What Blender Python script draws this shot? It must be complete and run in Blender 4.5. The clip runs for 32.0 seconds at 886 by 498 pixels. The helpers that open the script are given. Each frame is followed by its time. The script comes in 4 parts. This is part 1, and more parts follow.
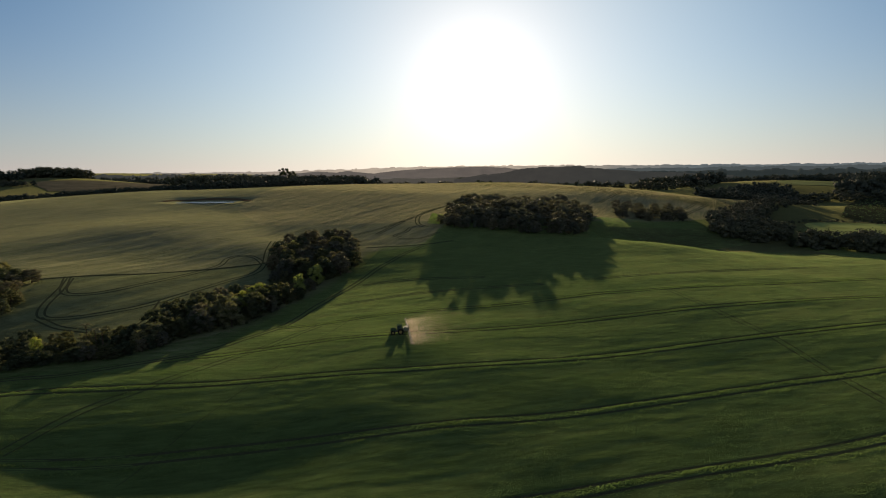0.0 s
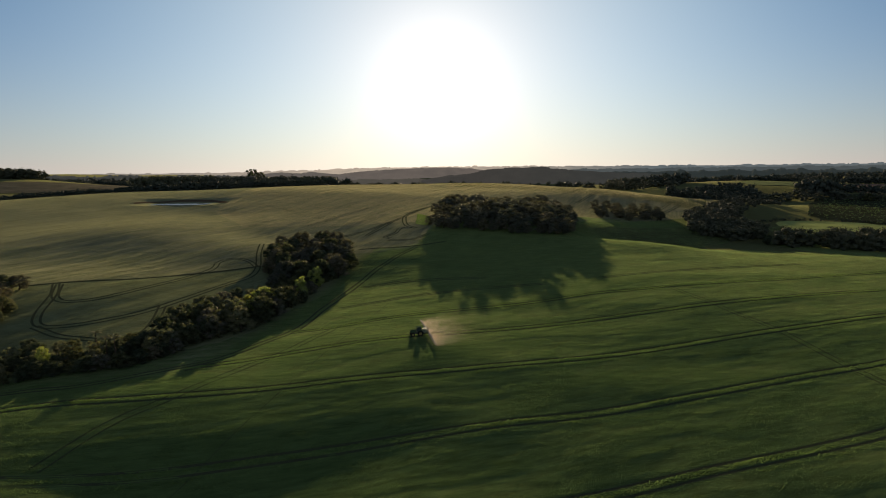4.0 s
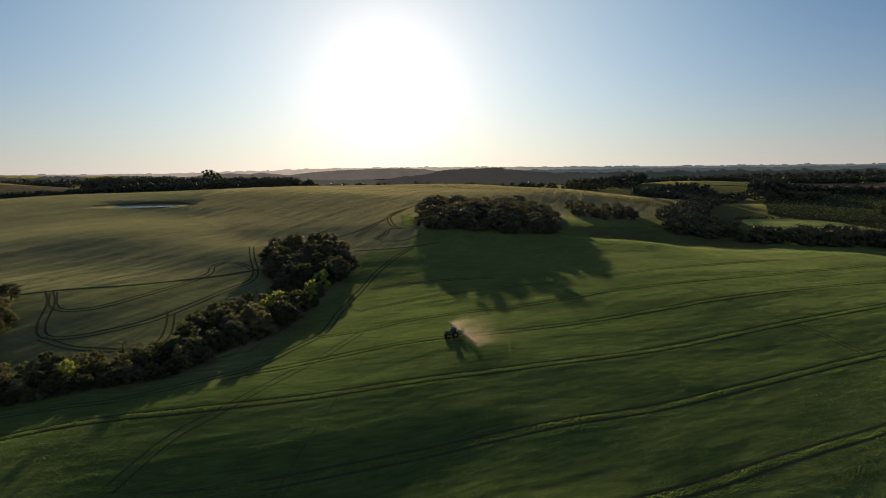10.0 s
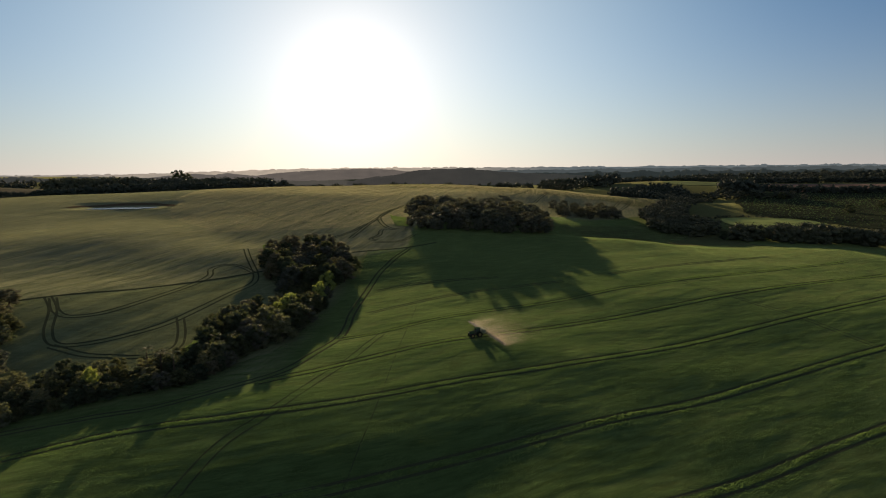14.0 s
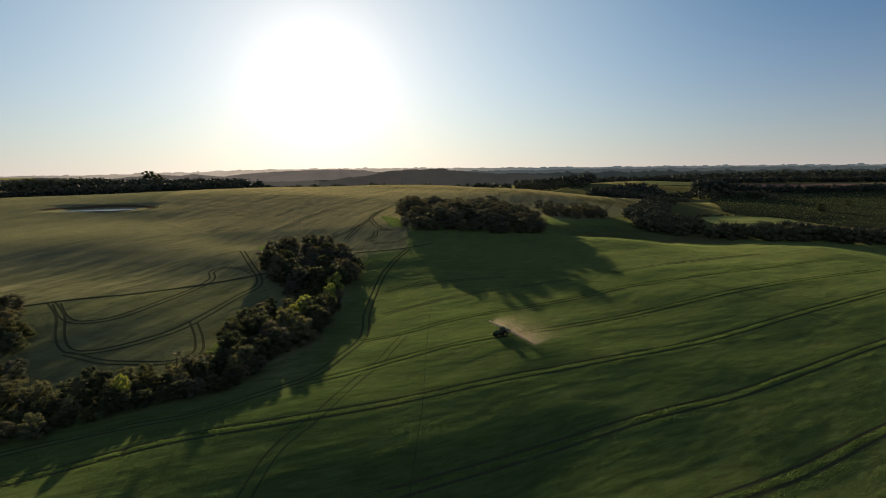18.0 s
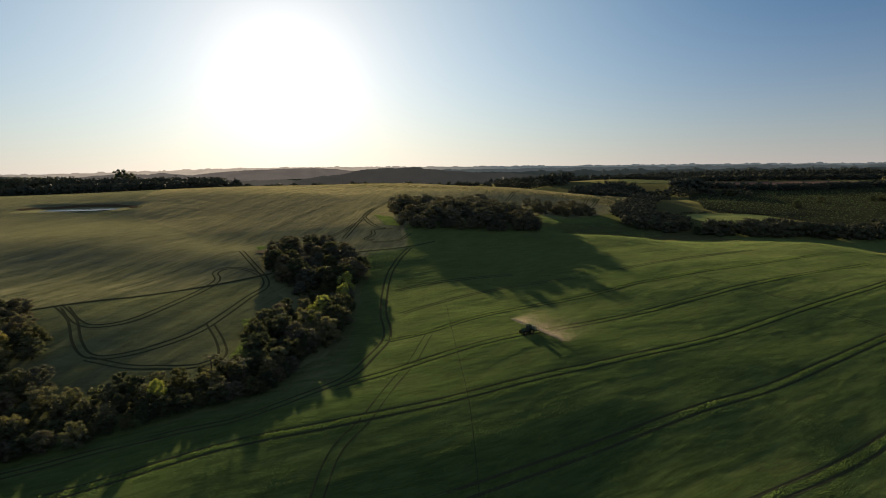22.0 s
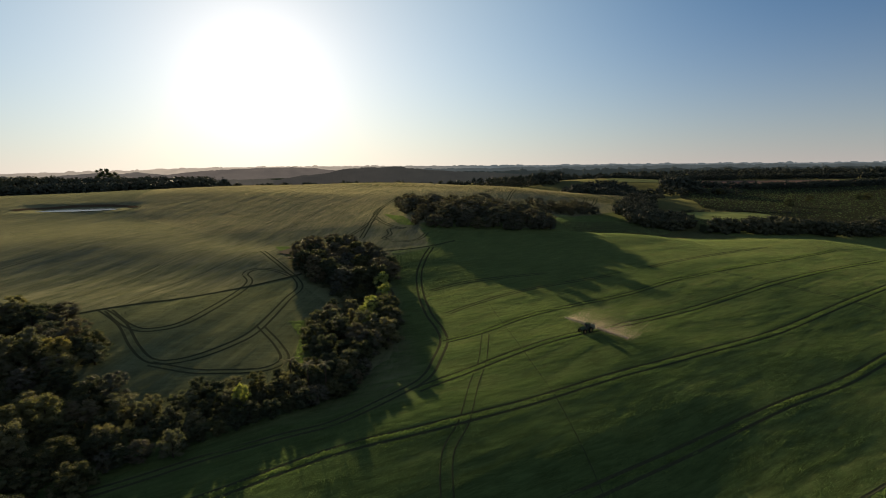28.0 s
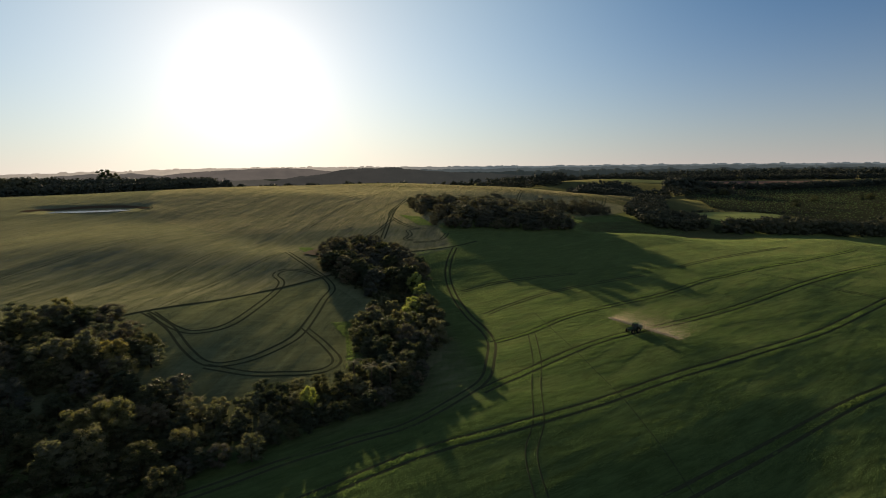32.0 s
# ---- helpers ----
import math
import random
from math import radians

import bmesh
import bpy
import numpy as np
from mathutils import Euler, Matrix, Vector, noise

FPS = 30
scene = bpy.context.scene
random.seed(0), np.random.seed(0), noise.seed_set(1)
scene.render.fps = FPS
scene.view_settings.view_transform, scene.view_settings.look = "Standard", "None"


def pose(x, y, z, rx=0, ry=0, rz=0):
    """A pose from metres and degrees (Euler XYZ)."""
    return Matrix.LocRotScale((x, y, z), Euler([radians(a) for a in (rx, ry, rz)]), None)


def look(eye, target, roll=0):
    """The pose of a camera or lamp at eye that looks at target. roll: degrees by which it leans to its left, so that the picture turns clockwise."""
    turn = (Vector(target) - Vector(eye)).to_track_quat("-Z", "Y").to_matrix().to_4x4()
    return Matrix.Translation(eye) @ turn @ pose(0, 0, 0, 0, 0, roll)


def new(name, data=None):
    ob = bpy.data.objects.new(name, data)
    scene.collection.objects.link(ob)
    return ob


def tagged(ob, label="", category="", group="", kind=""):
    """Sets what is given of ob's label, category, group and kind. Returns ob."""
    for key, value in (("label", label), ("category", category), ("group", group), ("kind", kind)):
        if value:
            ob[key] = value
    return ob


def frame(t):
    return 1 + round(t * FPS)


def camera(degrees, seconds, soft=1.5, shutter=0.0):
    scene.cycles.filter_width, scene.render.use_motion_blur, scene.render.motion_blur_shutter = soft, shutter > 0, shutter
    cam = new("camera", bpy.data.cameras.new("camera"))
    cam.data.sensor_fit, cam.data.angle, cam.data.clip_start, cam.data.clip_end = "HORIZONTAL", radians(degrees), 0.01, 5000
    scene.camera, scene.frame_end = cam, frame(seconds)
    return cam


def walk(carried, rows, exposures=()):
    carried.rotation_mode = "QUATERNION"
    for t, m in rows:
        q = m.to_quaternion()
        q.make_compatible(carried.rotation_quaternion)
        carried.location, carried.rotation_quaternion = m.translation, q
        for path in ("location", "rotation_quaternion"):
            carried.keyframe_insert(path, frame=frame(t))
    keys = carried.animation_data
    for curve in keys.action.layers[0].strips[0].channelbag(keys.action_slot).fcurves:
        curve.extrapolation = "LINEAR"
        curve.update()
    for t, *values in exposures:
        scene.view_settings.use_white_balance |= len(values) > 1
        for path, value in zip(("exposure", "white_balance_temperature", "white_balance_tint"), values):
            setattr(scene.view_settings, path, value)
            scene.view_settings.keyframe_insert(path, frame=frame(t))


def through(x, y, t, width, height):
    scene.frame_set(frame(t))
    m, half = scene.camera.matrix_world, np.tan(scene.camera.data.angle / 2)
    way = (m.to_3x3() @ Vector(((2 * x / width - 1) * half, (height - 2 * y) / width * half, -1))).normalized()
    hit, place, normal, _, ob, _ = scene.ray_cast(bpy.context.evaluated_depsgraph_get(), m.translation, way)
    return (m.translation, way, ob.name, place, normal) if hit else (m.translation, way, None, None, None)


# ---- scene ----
cam = camera(76.6, 32.0, 1.0)
METRES, EYE, TILT, LEAN, TURN = 150.0, 60.0, -8.1, 0.5, 0.0
ROWS = [
    (0.0, 0.0, 0.0, 0.0, 0.0, 0.0, -0.0),
    (0.5, -0.0158, 0.0002, -0.0002, -0.51, -0.0, 0.07),
    (1.0, -0.0314, 0.0007, -0.0, -1.01, -0.01, 0.13),
    (1.5, -0.0472, 0.0011, 0.0002, -1.48, 0.01, 0.2),
    (2.0, -0.0631, 0.0017, 0.0002, -1.96, 0.03, 0.25),
    (2.5, -0.0789, 0.0024, 0.0005, -2.44, 0.04, 0.33),
    (3.0, -0.095, 0.0032, 0.0009, -2.91, 0.06, 0.39),
    (3.5, -0.111, 0.0042, 0.0012, -3.37, 0.06, 0.47),
    (5.5, -0.1729, 0.0118, 0.001, -5.13, 0.04, 0.74),
    (6.0, -0.1889, 0.0135, 0.0015, -5.58, 0.03, 0.79),
    (6.5, -0.2048, 0.0151, 0.0017, -6.01, 0.04, 0.85),
    (7.0, -0.2207, 0.0169, 0.002, -6.44, 0.05, 0.9),
    (7.5, -0.2365, 0.0189, 0.0024, -6.87, 0.06, 0.97),
    (8.0, -0.252, 0.0209, 0.0027, -7.3, 0.06, 1.05),
    (8.5, -0.2673, 0.0232, 0.0031, -7.71, 0.05, 1.1),
    (9.0, -0.283, 0.0254, 0.0036, -8.14, 0.05, 1.17),
    (9.5, -0.2988, 0.0277, 0.0039, -8.57, 0.05, 1.22),
    (10.0, -0.3143, 0.0303, 0.0043, -9.0, 0.05, 1.28),
    (10.5, -0.3299, 0.0329, 0.0044, -9.42, 0.05, 1.34),
    (11.0, -0.3452, 0.036, 0.0049, -9.84, 0.05, 1.42),
    (11.5, -0.3607, 0.039, 0.0053, -10.26, 0.04, 1.49),
    (12.0, -0.3763, 0.0424, 0.0053, -10.69, 0.03, 1.53),
    (12.5, -0.3916, 0.0459, 0.0056, -11.11, -0.0, 1.59),
    (13.0, -0.4071, 0.0493, 0.006, -11.53, -0.01, 1.66),
    (13.5, -0.4225, 0.0528, 0.0063, -11.96, -0.0, 1.7),
    (14.0, -0.4379, 0.0563, 0.0066, -12.39, 0.01, 1.77),
    (14.5, -0.4535, 0.0598, 0.0072, -12.82, -0.0, 1.83),
    (16.5, -0.5138, 0.0749, 0.0087, -14.42, -0.0, 2.1),
    (17.0, -0.529, 0.079, 0.0093, -14.83, -0.01, 2.16),
    (17.5, -0.5445, 0.0833, 0.0095, -15.23, -0.03, 2.21),
    (18.0, -0.5596, 0.0879, 0.0099, -15.62, -0.04, 2.27),
    (18.5, -0.5744, 0.0929, 0.0102, -16.0, -0.06, 2.34),
    (19.0, -0.5891, 0.0981, 0.0104, -16.39, -0.09, 2.39),
    (19.5, -0.6039, 0.1033, 0.0105, -16.77, -0.11, 2.44),
    (20.0, -0.6183, 0.1085, 0.011, -17.14, -0.15, 2.5),
    (20.5, -0.6329, 0.1138, 0.0115, -17.5, -0.19, 2.55),
    (21.0, -0.6473, 0.1191, 0.0125, -17.86, -0.24, 2.6),
    (21.5, -0.6618, 0.1246, 0.0132, -18.23, -0.27, 2.64),
    (22.0, -0.6761, 0.1302, 0.0142, -18.59, -0.3, 2.7),
    (22.5, -0.6906, 0.136, 0.015, -18.96, -0.33, 2.74),
    (23.0, -0.7049, 0.1418, 0.0159, -19.34, -0.36, 2.79),
    (23.5, -0.7192, 0.1476, 0.0167, -19.71, -0.39, 2.83),
    (24.0, -0.7333, 0.1537, 0.0178, -20.07, -0.43, 2.9),
    (24.5, -0.7476, 0.1595, 0.0183, -20.42, -0.44, 2.95),
    (26.5, -0.8044, 0.1847, 0.0207, -21.08, -0.49, 3.05),
    (27.0, -0.8185, 0.191, 0.0215, -21.07, -0.49, 3.05),
    (27.5, -0.8325, 0.1974, 0.0222, -21.06, -0.49, 3.05),
    (28.0, -0.8466, 0.2038, 0.0229, -21.06, -0.49, 3.04),
    (28.5, -0.8607, 0.2102, 0.0236, -21.05, -0.48, 3.04),
    (29.0, -0.8747, 0.2168, 0.0244, -21.05, -0.46, 3.04),
    (29.5, -0.8885, 0.2231, 0.0251, -21.3, -0.46, 3.08),
    (30.0, -0.9026, 0.2296, 0.0258, -21.62, -0.47, 3.12),
    (30.5, -0.9165, 0.2363, 0.0264, -21.78, -0.47, 3.15),
    (31.0, -0.929, 0.2424, 0.0269, -21.8, -0.45, 3.15),
    (31.5, -0.9427, 0.2492, 0.0276, -21.79, -0.45, 3.16),
    (32.0, -0.9564, 0.2559, 0.0282, -21.79, -0.44, 3.16),
]

EXPOSURES = [(0.0, 0.76, 7450, 14), (32.0, 0.76, 7450, 14)]
walk(cam, [(t, pose(0, 0, EYE, TILT, LEAN, TURN) @ pose(METRES * x, METRES * y, METRES * z, 90 + pitch, roll, yaw)) for t, x, y, z, yaw, pitch, roll in ROWS], EXPOSURES)

# ---- light: low evening sun ahead of the camera, clear sky ----
SUN_AZ, SUN_EL = 3.7, 8.7          # degrees clockwise from +y, degrees up
world = bpy.data.worlds.new("evening_sky")
scene.world = world
world.use_nodes = True
wn = world.node_tree.nodes
sky = wn.new("ShaderNodeTexSky")
sky.sky_type = "NISHITA"
sky.sun_disc = False
sky.sun_elevation = radians(SUN_EL)
sky.sun_rotation = radians(SUN_AZ)
sky.altitude = 100
sky.air_density, sky.dust_density, sky.ozone_density = 0.8, 0.0, 5.0
SUN_VEC = (math.sin(radians(SUN_AZ)) * math.cos(radians(SUN_EL)), math.cos(radians(SUN_AZ)) * math.cos(radians(SUN_EL)), math.sin(radians(SUN_EL)))
co = wn.new("ShaderNodeTexCoord")
near = wn.new("ShaderNodeVectorMath")
near.operation = "DOT_PRODUCT"
near.inputs[1].default_value = SUN_VEC
world.node_tree.links.new(co.outputs["Generated"], near.inputs[0])

def sky_math(how, first, second):
    node = wn.new("ShaderNodeMath")
    node.operation = how
    for slot, v in enumerate((first, second)):
        if hasattr(v, "is_linked"):
            world.node_tree.links.new(v, node.inputs[slot])
        else:
            node.inputs[slot].default_value = v
    return node.outputs[0]


def sky_mix(how, fac, first, second):
    node = wn.new("ShaderNodeMix")
    node.data_type, node.blend_type, node.clamp_factor = "RGBA", how, False
    for slot, v in ((0, fac), (6, first), (7, second)):
        if hasattr(v, "is_linked"):
            world.node_tree.links.new(v, node.inputs[slot])
        else:
            node.inputs[slot].default_value = (*v, 1) if slot else v
    return node.outputs[2]


split = wn.new("ShaderNodeSeparateXYZ")
world.node_tree.links.new(co.outputs["Generated"], split.inputs[0])
facing = sky_math("MAXIMUM", near.outputs["Value"], 0.0)
# a layer of haze lies along the horizon and thins out upwards
layer = sky_math("POWER", sky_math("SUBTRACT", 1.0, sky_math("MAXIMUM", split.outputs["Z"], 0.0)), 7.2)
total = sky_mix("MULTIPLY", 1.0, sky.outputs["Color"], (0.12, 0.86, 0.98))
total = sky_mix("MIX", layer, total, (4.3, 4.5, 4.75))
total = sky_mix("ADD", sky_math("MULTIPLY", layer, sky_math("POWER", facing, 3.0)), total, (1.2, 0.1, 0.0))
# fill light added to the unseen sky away from the sun, lifting the shade
away = sky_math("POWER", sky_math("SUBTRACT", 1.0, facing), 4.0)
total = sky_mix("ADD", away, total, (1.45, 1.35, 1.15))
# aureole of the hazy air round the sun: a bright core in a wide veil
for sharp, colour in ((6.5, (3.7, 4.9, 4.2)), (14.0, (2.2, 1.4, 0.9)), (60.0, (2.9, 2.0, 1.4)), (220.0, (3.0, 3.0, 3.0))):
    total = sky_mix("ADD", sky_math("POWER", facing, sharp), total, colour)
world.node_tree.links.new(total, wn["Background"].inputs["Color"])
wn["Background"].inputs["Strength"].default_value = 0.055
sun = new("sun", bpy.data.lights.new("sun", "SUN"))
sun.data.energy, sun.data.angle, sun.data.color = 4.9, radians(0.6), (1.0, 0.83, 0.60)
sun_dir = Vector((math.sin(radians(SUN_AZ)) * math.cos(radians(SUN_EL)), math.cos(radians(SUN_AZ)) * math.cos(radians(SUN_EL)), math.sin(radians(SUN_EL))))
sun.matrix_world = look((0, 0, 200), Vector((0, 0, 200)) - sun_dir)

# ---- materials ----
def material(name, rough=0.8, spec=0.05):
    m = bpy.data.materials.new(name)
    m.use_nodes = True
    bsdf = m.node_tree.nodes["Principled BSDF"]
    bsdf.inputs["Roughness"].default_value = rough
    bsdf.inputs["Specular IOR Level"].default_value = spec
    return m, m.node_tree, bsdf


def noise_node(tree, scale, detail=4.0, rough=0.6, stretch=(1, 1, 1), vec=None, turn=0.0):
    co = tree.nodes.new("ShaderNodeTexCoord")
    mp = tree.nodes.new("ShaderNodeMapping")
    mp.inputs["Scale"].default_value = stretch
    rot = tree.nodes.new("ShaderNodeMapping")
    rot.inputs["Rotation"].default_value = (0, 0, math.radians(turn))
    tree.links.new(vec or co.outputs["Object"], rot.inputs["Vector"])
    tree.links.new(rot.outputs["Vector"], mp.inputs["Vector"])
    n = tree.nodes.new("ShaderNodeTexNoise")
    n.inputs["Scale"].default_value = scale
    n.inputs["Detail"].default_value = detail
    n.inputs["Roughness"].default_value = rough
    tree.links.new(mp.outputs["Vector"], n.inputs["Vector"])
    return n.outputs["Fac"]


def ramp(tree, fac, stops):
    r = tree.nodes.new("ShaderNodeValToRGB")
    while len(r.color_ramp.elements) < len(stops):
        r.color_ramp.elements.new(0.5)
    for e, (p, c) in zip(r.color_ramp.elements, stops):
        e.position, e.color = p, (*c, 1)
    tree.links.new(fac, r.inputs["Fac"])
    return r.outputs["Color"]


def mix(tree, fac, a, b, how="MIX"):
    n = tree.nodes.new("ShaderNodeMix")
    n.data_type, n.blend_type = "RGBA", how
    for key, v in ((0, fac), (6, a), (7, b)):
        if hasattr(v, "is_linked"):
            tree.links.new(v, n.inputs[key])
        elif key == 0:
            n.inputs[key].default_value = v
        else:
            n.inputs[key].default_value = (*v, 1)
    return n.outputs[2]


def add_bump(tree, bsdf, height, strength, distance):
    b = tree.nodes.new("ShaderNodeBump")
    b.inputs["Strength"].default_value = strength
    b.inputs["Distance"].default_value = distance
    tree.links.new(height, b.inputs["Height"])
    tree.links.new(b.outputs["Normal"], bsdf.inputs["Normal"])


def plain(name, colour, rough=0.7, metal=0.0, vary=0.25, scale=2.0):
    m, tree, bsdf = material(name, rough, 0.0 if rough > 0.8 else 0.4)
    n = noise_node(tree, scale)
    c = ramp(tree, n, [(0.3, [v * (1 - vary) for v in colour]), (0.7, [min(1, v * (1 + vary)) for v in colour])])
    tree.links.new(c, bsdf.inputs["Base Color"])
    bsdf.inputs["Metallic"].default_value = metal
    return m


def field_material():
    m, tree, bsdf = material("crop_field", 1.0, 0.0)
    bsdf.inputs["Sheen Weight"].default_value = 0.16
    bsdf.inputs["Sheen Roughness"].default_value = 0.6
    bsdf.inputs["Sheen Tint"].default_value = (0.6, 0.62, 0.25, 1)
    fine = noise_node(tree, 2.2, 6, 0.7)
    mid = noise_node(tree, 0.12, 5, 0.6, (1, 2.2, 1))
    big = noise_node(tree, 0.018, 4, 0.55)
    green = ramp(tree, fine, [(0.25, (0.040, 0.072, 0.024)), (0.75, (0.068, 0.116, 0.040))])
    olive = ramp(tree, fine, [(0.25, (0.108, 0.110, 0.074)), (0.75, (0.176, 0.172, 0.120))])
    att = tree.nodes.new("ShaderNodeAttribute")
    att.attribute_name = "ripe"
    c = mix(tree, att.outputs["Fac"], green, olive)
    c = mix(tree, 0.4, c, ramp(tree, mid, [(0.3, (0.55, 0.6, 0.55)), (0.7, (1.3, 1.25, 1.2))]), "MULTIPLY")
    c = mix(tree, 0.25, c, ramp(tree, big, [(0.35, (0.65, 0.7, 0.7)), (0.65, (1.25, 1.2, 1.1))]), "MULTIPLY")
    co = tree.nodes.new("ShaderNodeTexCoord")
    vor = tree.nodes.new("ShaderNodeTexVoronoi")
    vor.inputs["Scale"].default_value = 0.0045
    tree.links.new(co.outputs["Object"], vor.inputs["Vector"])
    sep = tree.nodes.new("ShaderNodeSeparateColor")
    tree.links.new(vor.outputs["Color"], sep.inputs["Color"])
    plots = ramp(tree, sep.outputs["Red"], [(0.0, (0.026, 0.031, 0.018)), (0.35, (0.034, 0.040, 0.021)), (0.55, (0.046, 0.044, 0.031)), (0.75, (0.054, 0.042, 0.034)), (1.0, (0.028, 0.033, 0.018))])
    plots = mix(tree, 0.5, plots, ramp(tree, mid, [(0.3, (0.6, 0.6, 0.6)), (0.7, (1.3, 1.3, 1.3))]), "MULTIPLY")
    wild = tree.nodes.new("ShaderNodeAttribute")
    wild.attribute_name = "wild"
    c = mix(tree, wild.outputs["Fac"], c, plots)
    rows_green = noise_node(tree, 0.44, 5, 0.7, (0.28, 1.6, 1), None, -12.0)
    rows_olive = noise_node(tree, 0.34, 5, 0.7, (0.12, 1.6, 1), None, -63.0)
    rows = mix(tree, att.outputs["Fac"], rows_green, rows_olive)
    c = mix(tree, 0.8, c, ramp(tree, rows, [(0.36, (0.50, 0.54, 0.50)), (0.61, (1.25, 1.22, 1.2))]), "MULTIPLY")
    tree.links.new(c, bsdf.inputs["Base Color"])
    relief = mix(tree, 0.35, rows, fine)
    add_bump(tree, bsdf, relief, 0.5, 0.5)
    return m


def leaf_material(name, colours, through=0.35):
    m, tree, bsdf = material(name, 0.7, 0.02)
    geo = tree.nodes.new("ShaderNodeNewGeometry")
    info = tree.nodes.new("ShaderNodeObjectInfo")
    a = ramp(tree, geo.outputs["Random Per Island"], [(i / (len(colours) - 1), c) for i, c in enumerate(colours)])
    tint = ramp(tree, info.outputs["Random"], [(0.0, (0.75, 0.85, 0.9)), (0.5, (1, 1, 1)), (1.0, (1.25, 1.15, 0.95))])
    c = mix(tree, 1.0, a, tint, "MULTIPLY")
    tree.links.new(c, bsdf.inputs["Base Color"])
    tr = tree.nodes.new("ShaderNodeBsdfTranslucent")
    tree.links.new(mix(tree, 1.0, c, (1.35, 1.4, 0.8), "MULTIPLY"), tr.inputs["Color"])
    mx = tree.nodes.new("ShaderNodeMixShader")
    mx.inputs[0].default_value = through
    tree.links.new(bsdf.outputs["BSDF"], mx.inputs[1])
    tree.links.new(tr.outputs["BSDF"], mx.inputs[2])
    tree.links.new(mx.outputs["Shader"], tree.nodes["Material Output"].inputs["Surface"])
    return m


FIELD = field_material()
BARK = plain("bark", (0.07, 0.055, 0.04), 0.9)
LEAF = leaf_material("leaf_dark", [(0.045, 0.056, 0.033), (0.068, 0.079, 0.046), (0.100, 0.102, 0.066)])
LEAF_YELLOW = leaf_material("leaf_lime", [(0.165, 0.215, 0.075), (0.215, 0.262, 0.096), (0.270, 0.300, 0.122)], 0.42)
LEAF_TAN = leaf_material("leaf_tan", [(0.110, 0.116, 0.072), (0.168, 0.164, 0.104), (0.126, 0.138, 0.080)])
LEAF_GOLD = leaf_material("leaf_gold", [(0.120, 0.122, 0.056), (0.165, 0.158, 0.076), (0.200, 0.186, 0.094)], 0.38)
LEAF_BROWN = leaf_material("leaf_brown", [(0.091, 0.086, 0.064), (0.128, 0.117, 0.089), (0.091, 0.107, 0.072)], 0.25)
# foliage lightened to grey-brown to stand in for haze
LEAF_HAZED = leaf_material("leaf_hazed", [(0.086, 0.084, 0.062), (0.108, 0.106, 0.076), (0.118, 0.120, 0.086)], 0.22)
LEAF_SCRUB = leaf_material("leaf_scrub", [(0.058, 0.096, 0.046), (0.086, 0.132, 0.062), (0.106, 0.150, 0.074)], 0.3)
LEAF_FAR = leaf_material("leaf_far", [(0.044, 0.054, 0.040), (0.056, 0.066, 0.050), (0.066, 0.074, 0.057)], 0.04)
RUT = plain("trodden_crop", (0.050, 0.057, 0.031), 0.9, 0, 0.35, 3.0)
WATER, wt, wb = material("pond_water", 0.18)
wb.inputs["Base Color"].default_value = (0.02, 0.03, 0.03, 1)
wb.inputs["Specular IOR Level"].default_value = 0.5
add_bump(wt, wb, noise_node(wt, 1.5, 3), 0.07, 0.03)

# ---- terrain: rolling farmland as a sum of low mounds and hollows ----
MOUNDS = []


def mound(x, y, h, r):
    MOUNDS.append((x, y, h, r))


mound(-96, 776, 24.66, 180)
mound(12, 128, -13.1, 180)
mound(228, 668, 14.33, 90)
mound(-420, 566, 14.3, 130)
mound(336, 344, -7.48, 90)
mound(48, 416, 8.87, 60)
mound(516, 878, 21.32, 130)
mound(84, 236, 5.24, 60)
mound(-204, 308, 5.03, 60)
mound(372, 704, -11.74, 60)
mound(120, 830, 11.69, 90)
mound(-50, 272, -2.8, 28)
mound(-96, 452, 2.4, 60)
mound(-366, 722, 6.1, 90)
mound(372, 236, -6.67, 60)
mound(204, 380, -4.42, 40)
mound(-151, 154, -3.75, 28)
mound(-84, 222, -2.08, 28)
mound(48, 20, -4.94, 60)
mound(336, 560, 5.52, 60)
mound(252, 289, 3.29, 28)
mound(134, 339, 3.58, 28)
mound(-17, 171, 2.68, 28)
mound(-17, 339, 0.9, 28)
mound(-204, 236, 4.52, 40)
mound(-168, 668, 3.86, 60)
mound(192, 524, -1.64, 60)
mound(282, 74, -4.75, 90)
mound(-42, 560, 4.92, 90)
mound(-118, 339, 2.26, 28)
mound(-52, 101, -2.6, 14)
mound(-420, 1040, 10, 160)
mound(-215, 440, 1.3, 42)
for k in range(10):        # crease running down from the pond
    mound(-190 + 8.6 * k, 516 - 16.2 * k, -0.55 if k else -0.3, 13)
for hx, hy, hz in ((-96, 104, -2.0), (-74, 102, -3.0), (-32, 106, -1.7)):   # hollow in the near field
    mound(hx, hy, hz, 14)
mound(328, 403, 4.0, 28)
mound(-830, 1210, 17, 110)
mound(-222, 362, 3.0, 50)
mound(-150, 242, 1.8, 26)
mound(-214, 262, -2.8, 34)
mound(-206, 400, 2.7, 46)      # brow of the western slope
mound(-190, 318, -3.7, 36)
mound(-112, 136, 1.3, 15)      # low rise before the hedge
mound(-85, 150, 0.9, 13)
mound(28, 158, 1.0, 22)        # the near slope steepens below the tracks
mound(5, 88, -0.8, 18)
mound(345, 268, -4.5, 45)      # the near field falls away to the east
mound(-190, 488, -1.0, 36)     # dip before the pond
mound(-60, 592, 3.0, 52)       # brow of the far hill
mound(80, 622, 3.0, 52)
mound(122, 391, -4.5, 19)
mound(160, 381, -3.0, 20)
mound(152, 402, -4.0, 27)      # shaded hollow behind the near crest


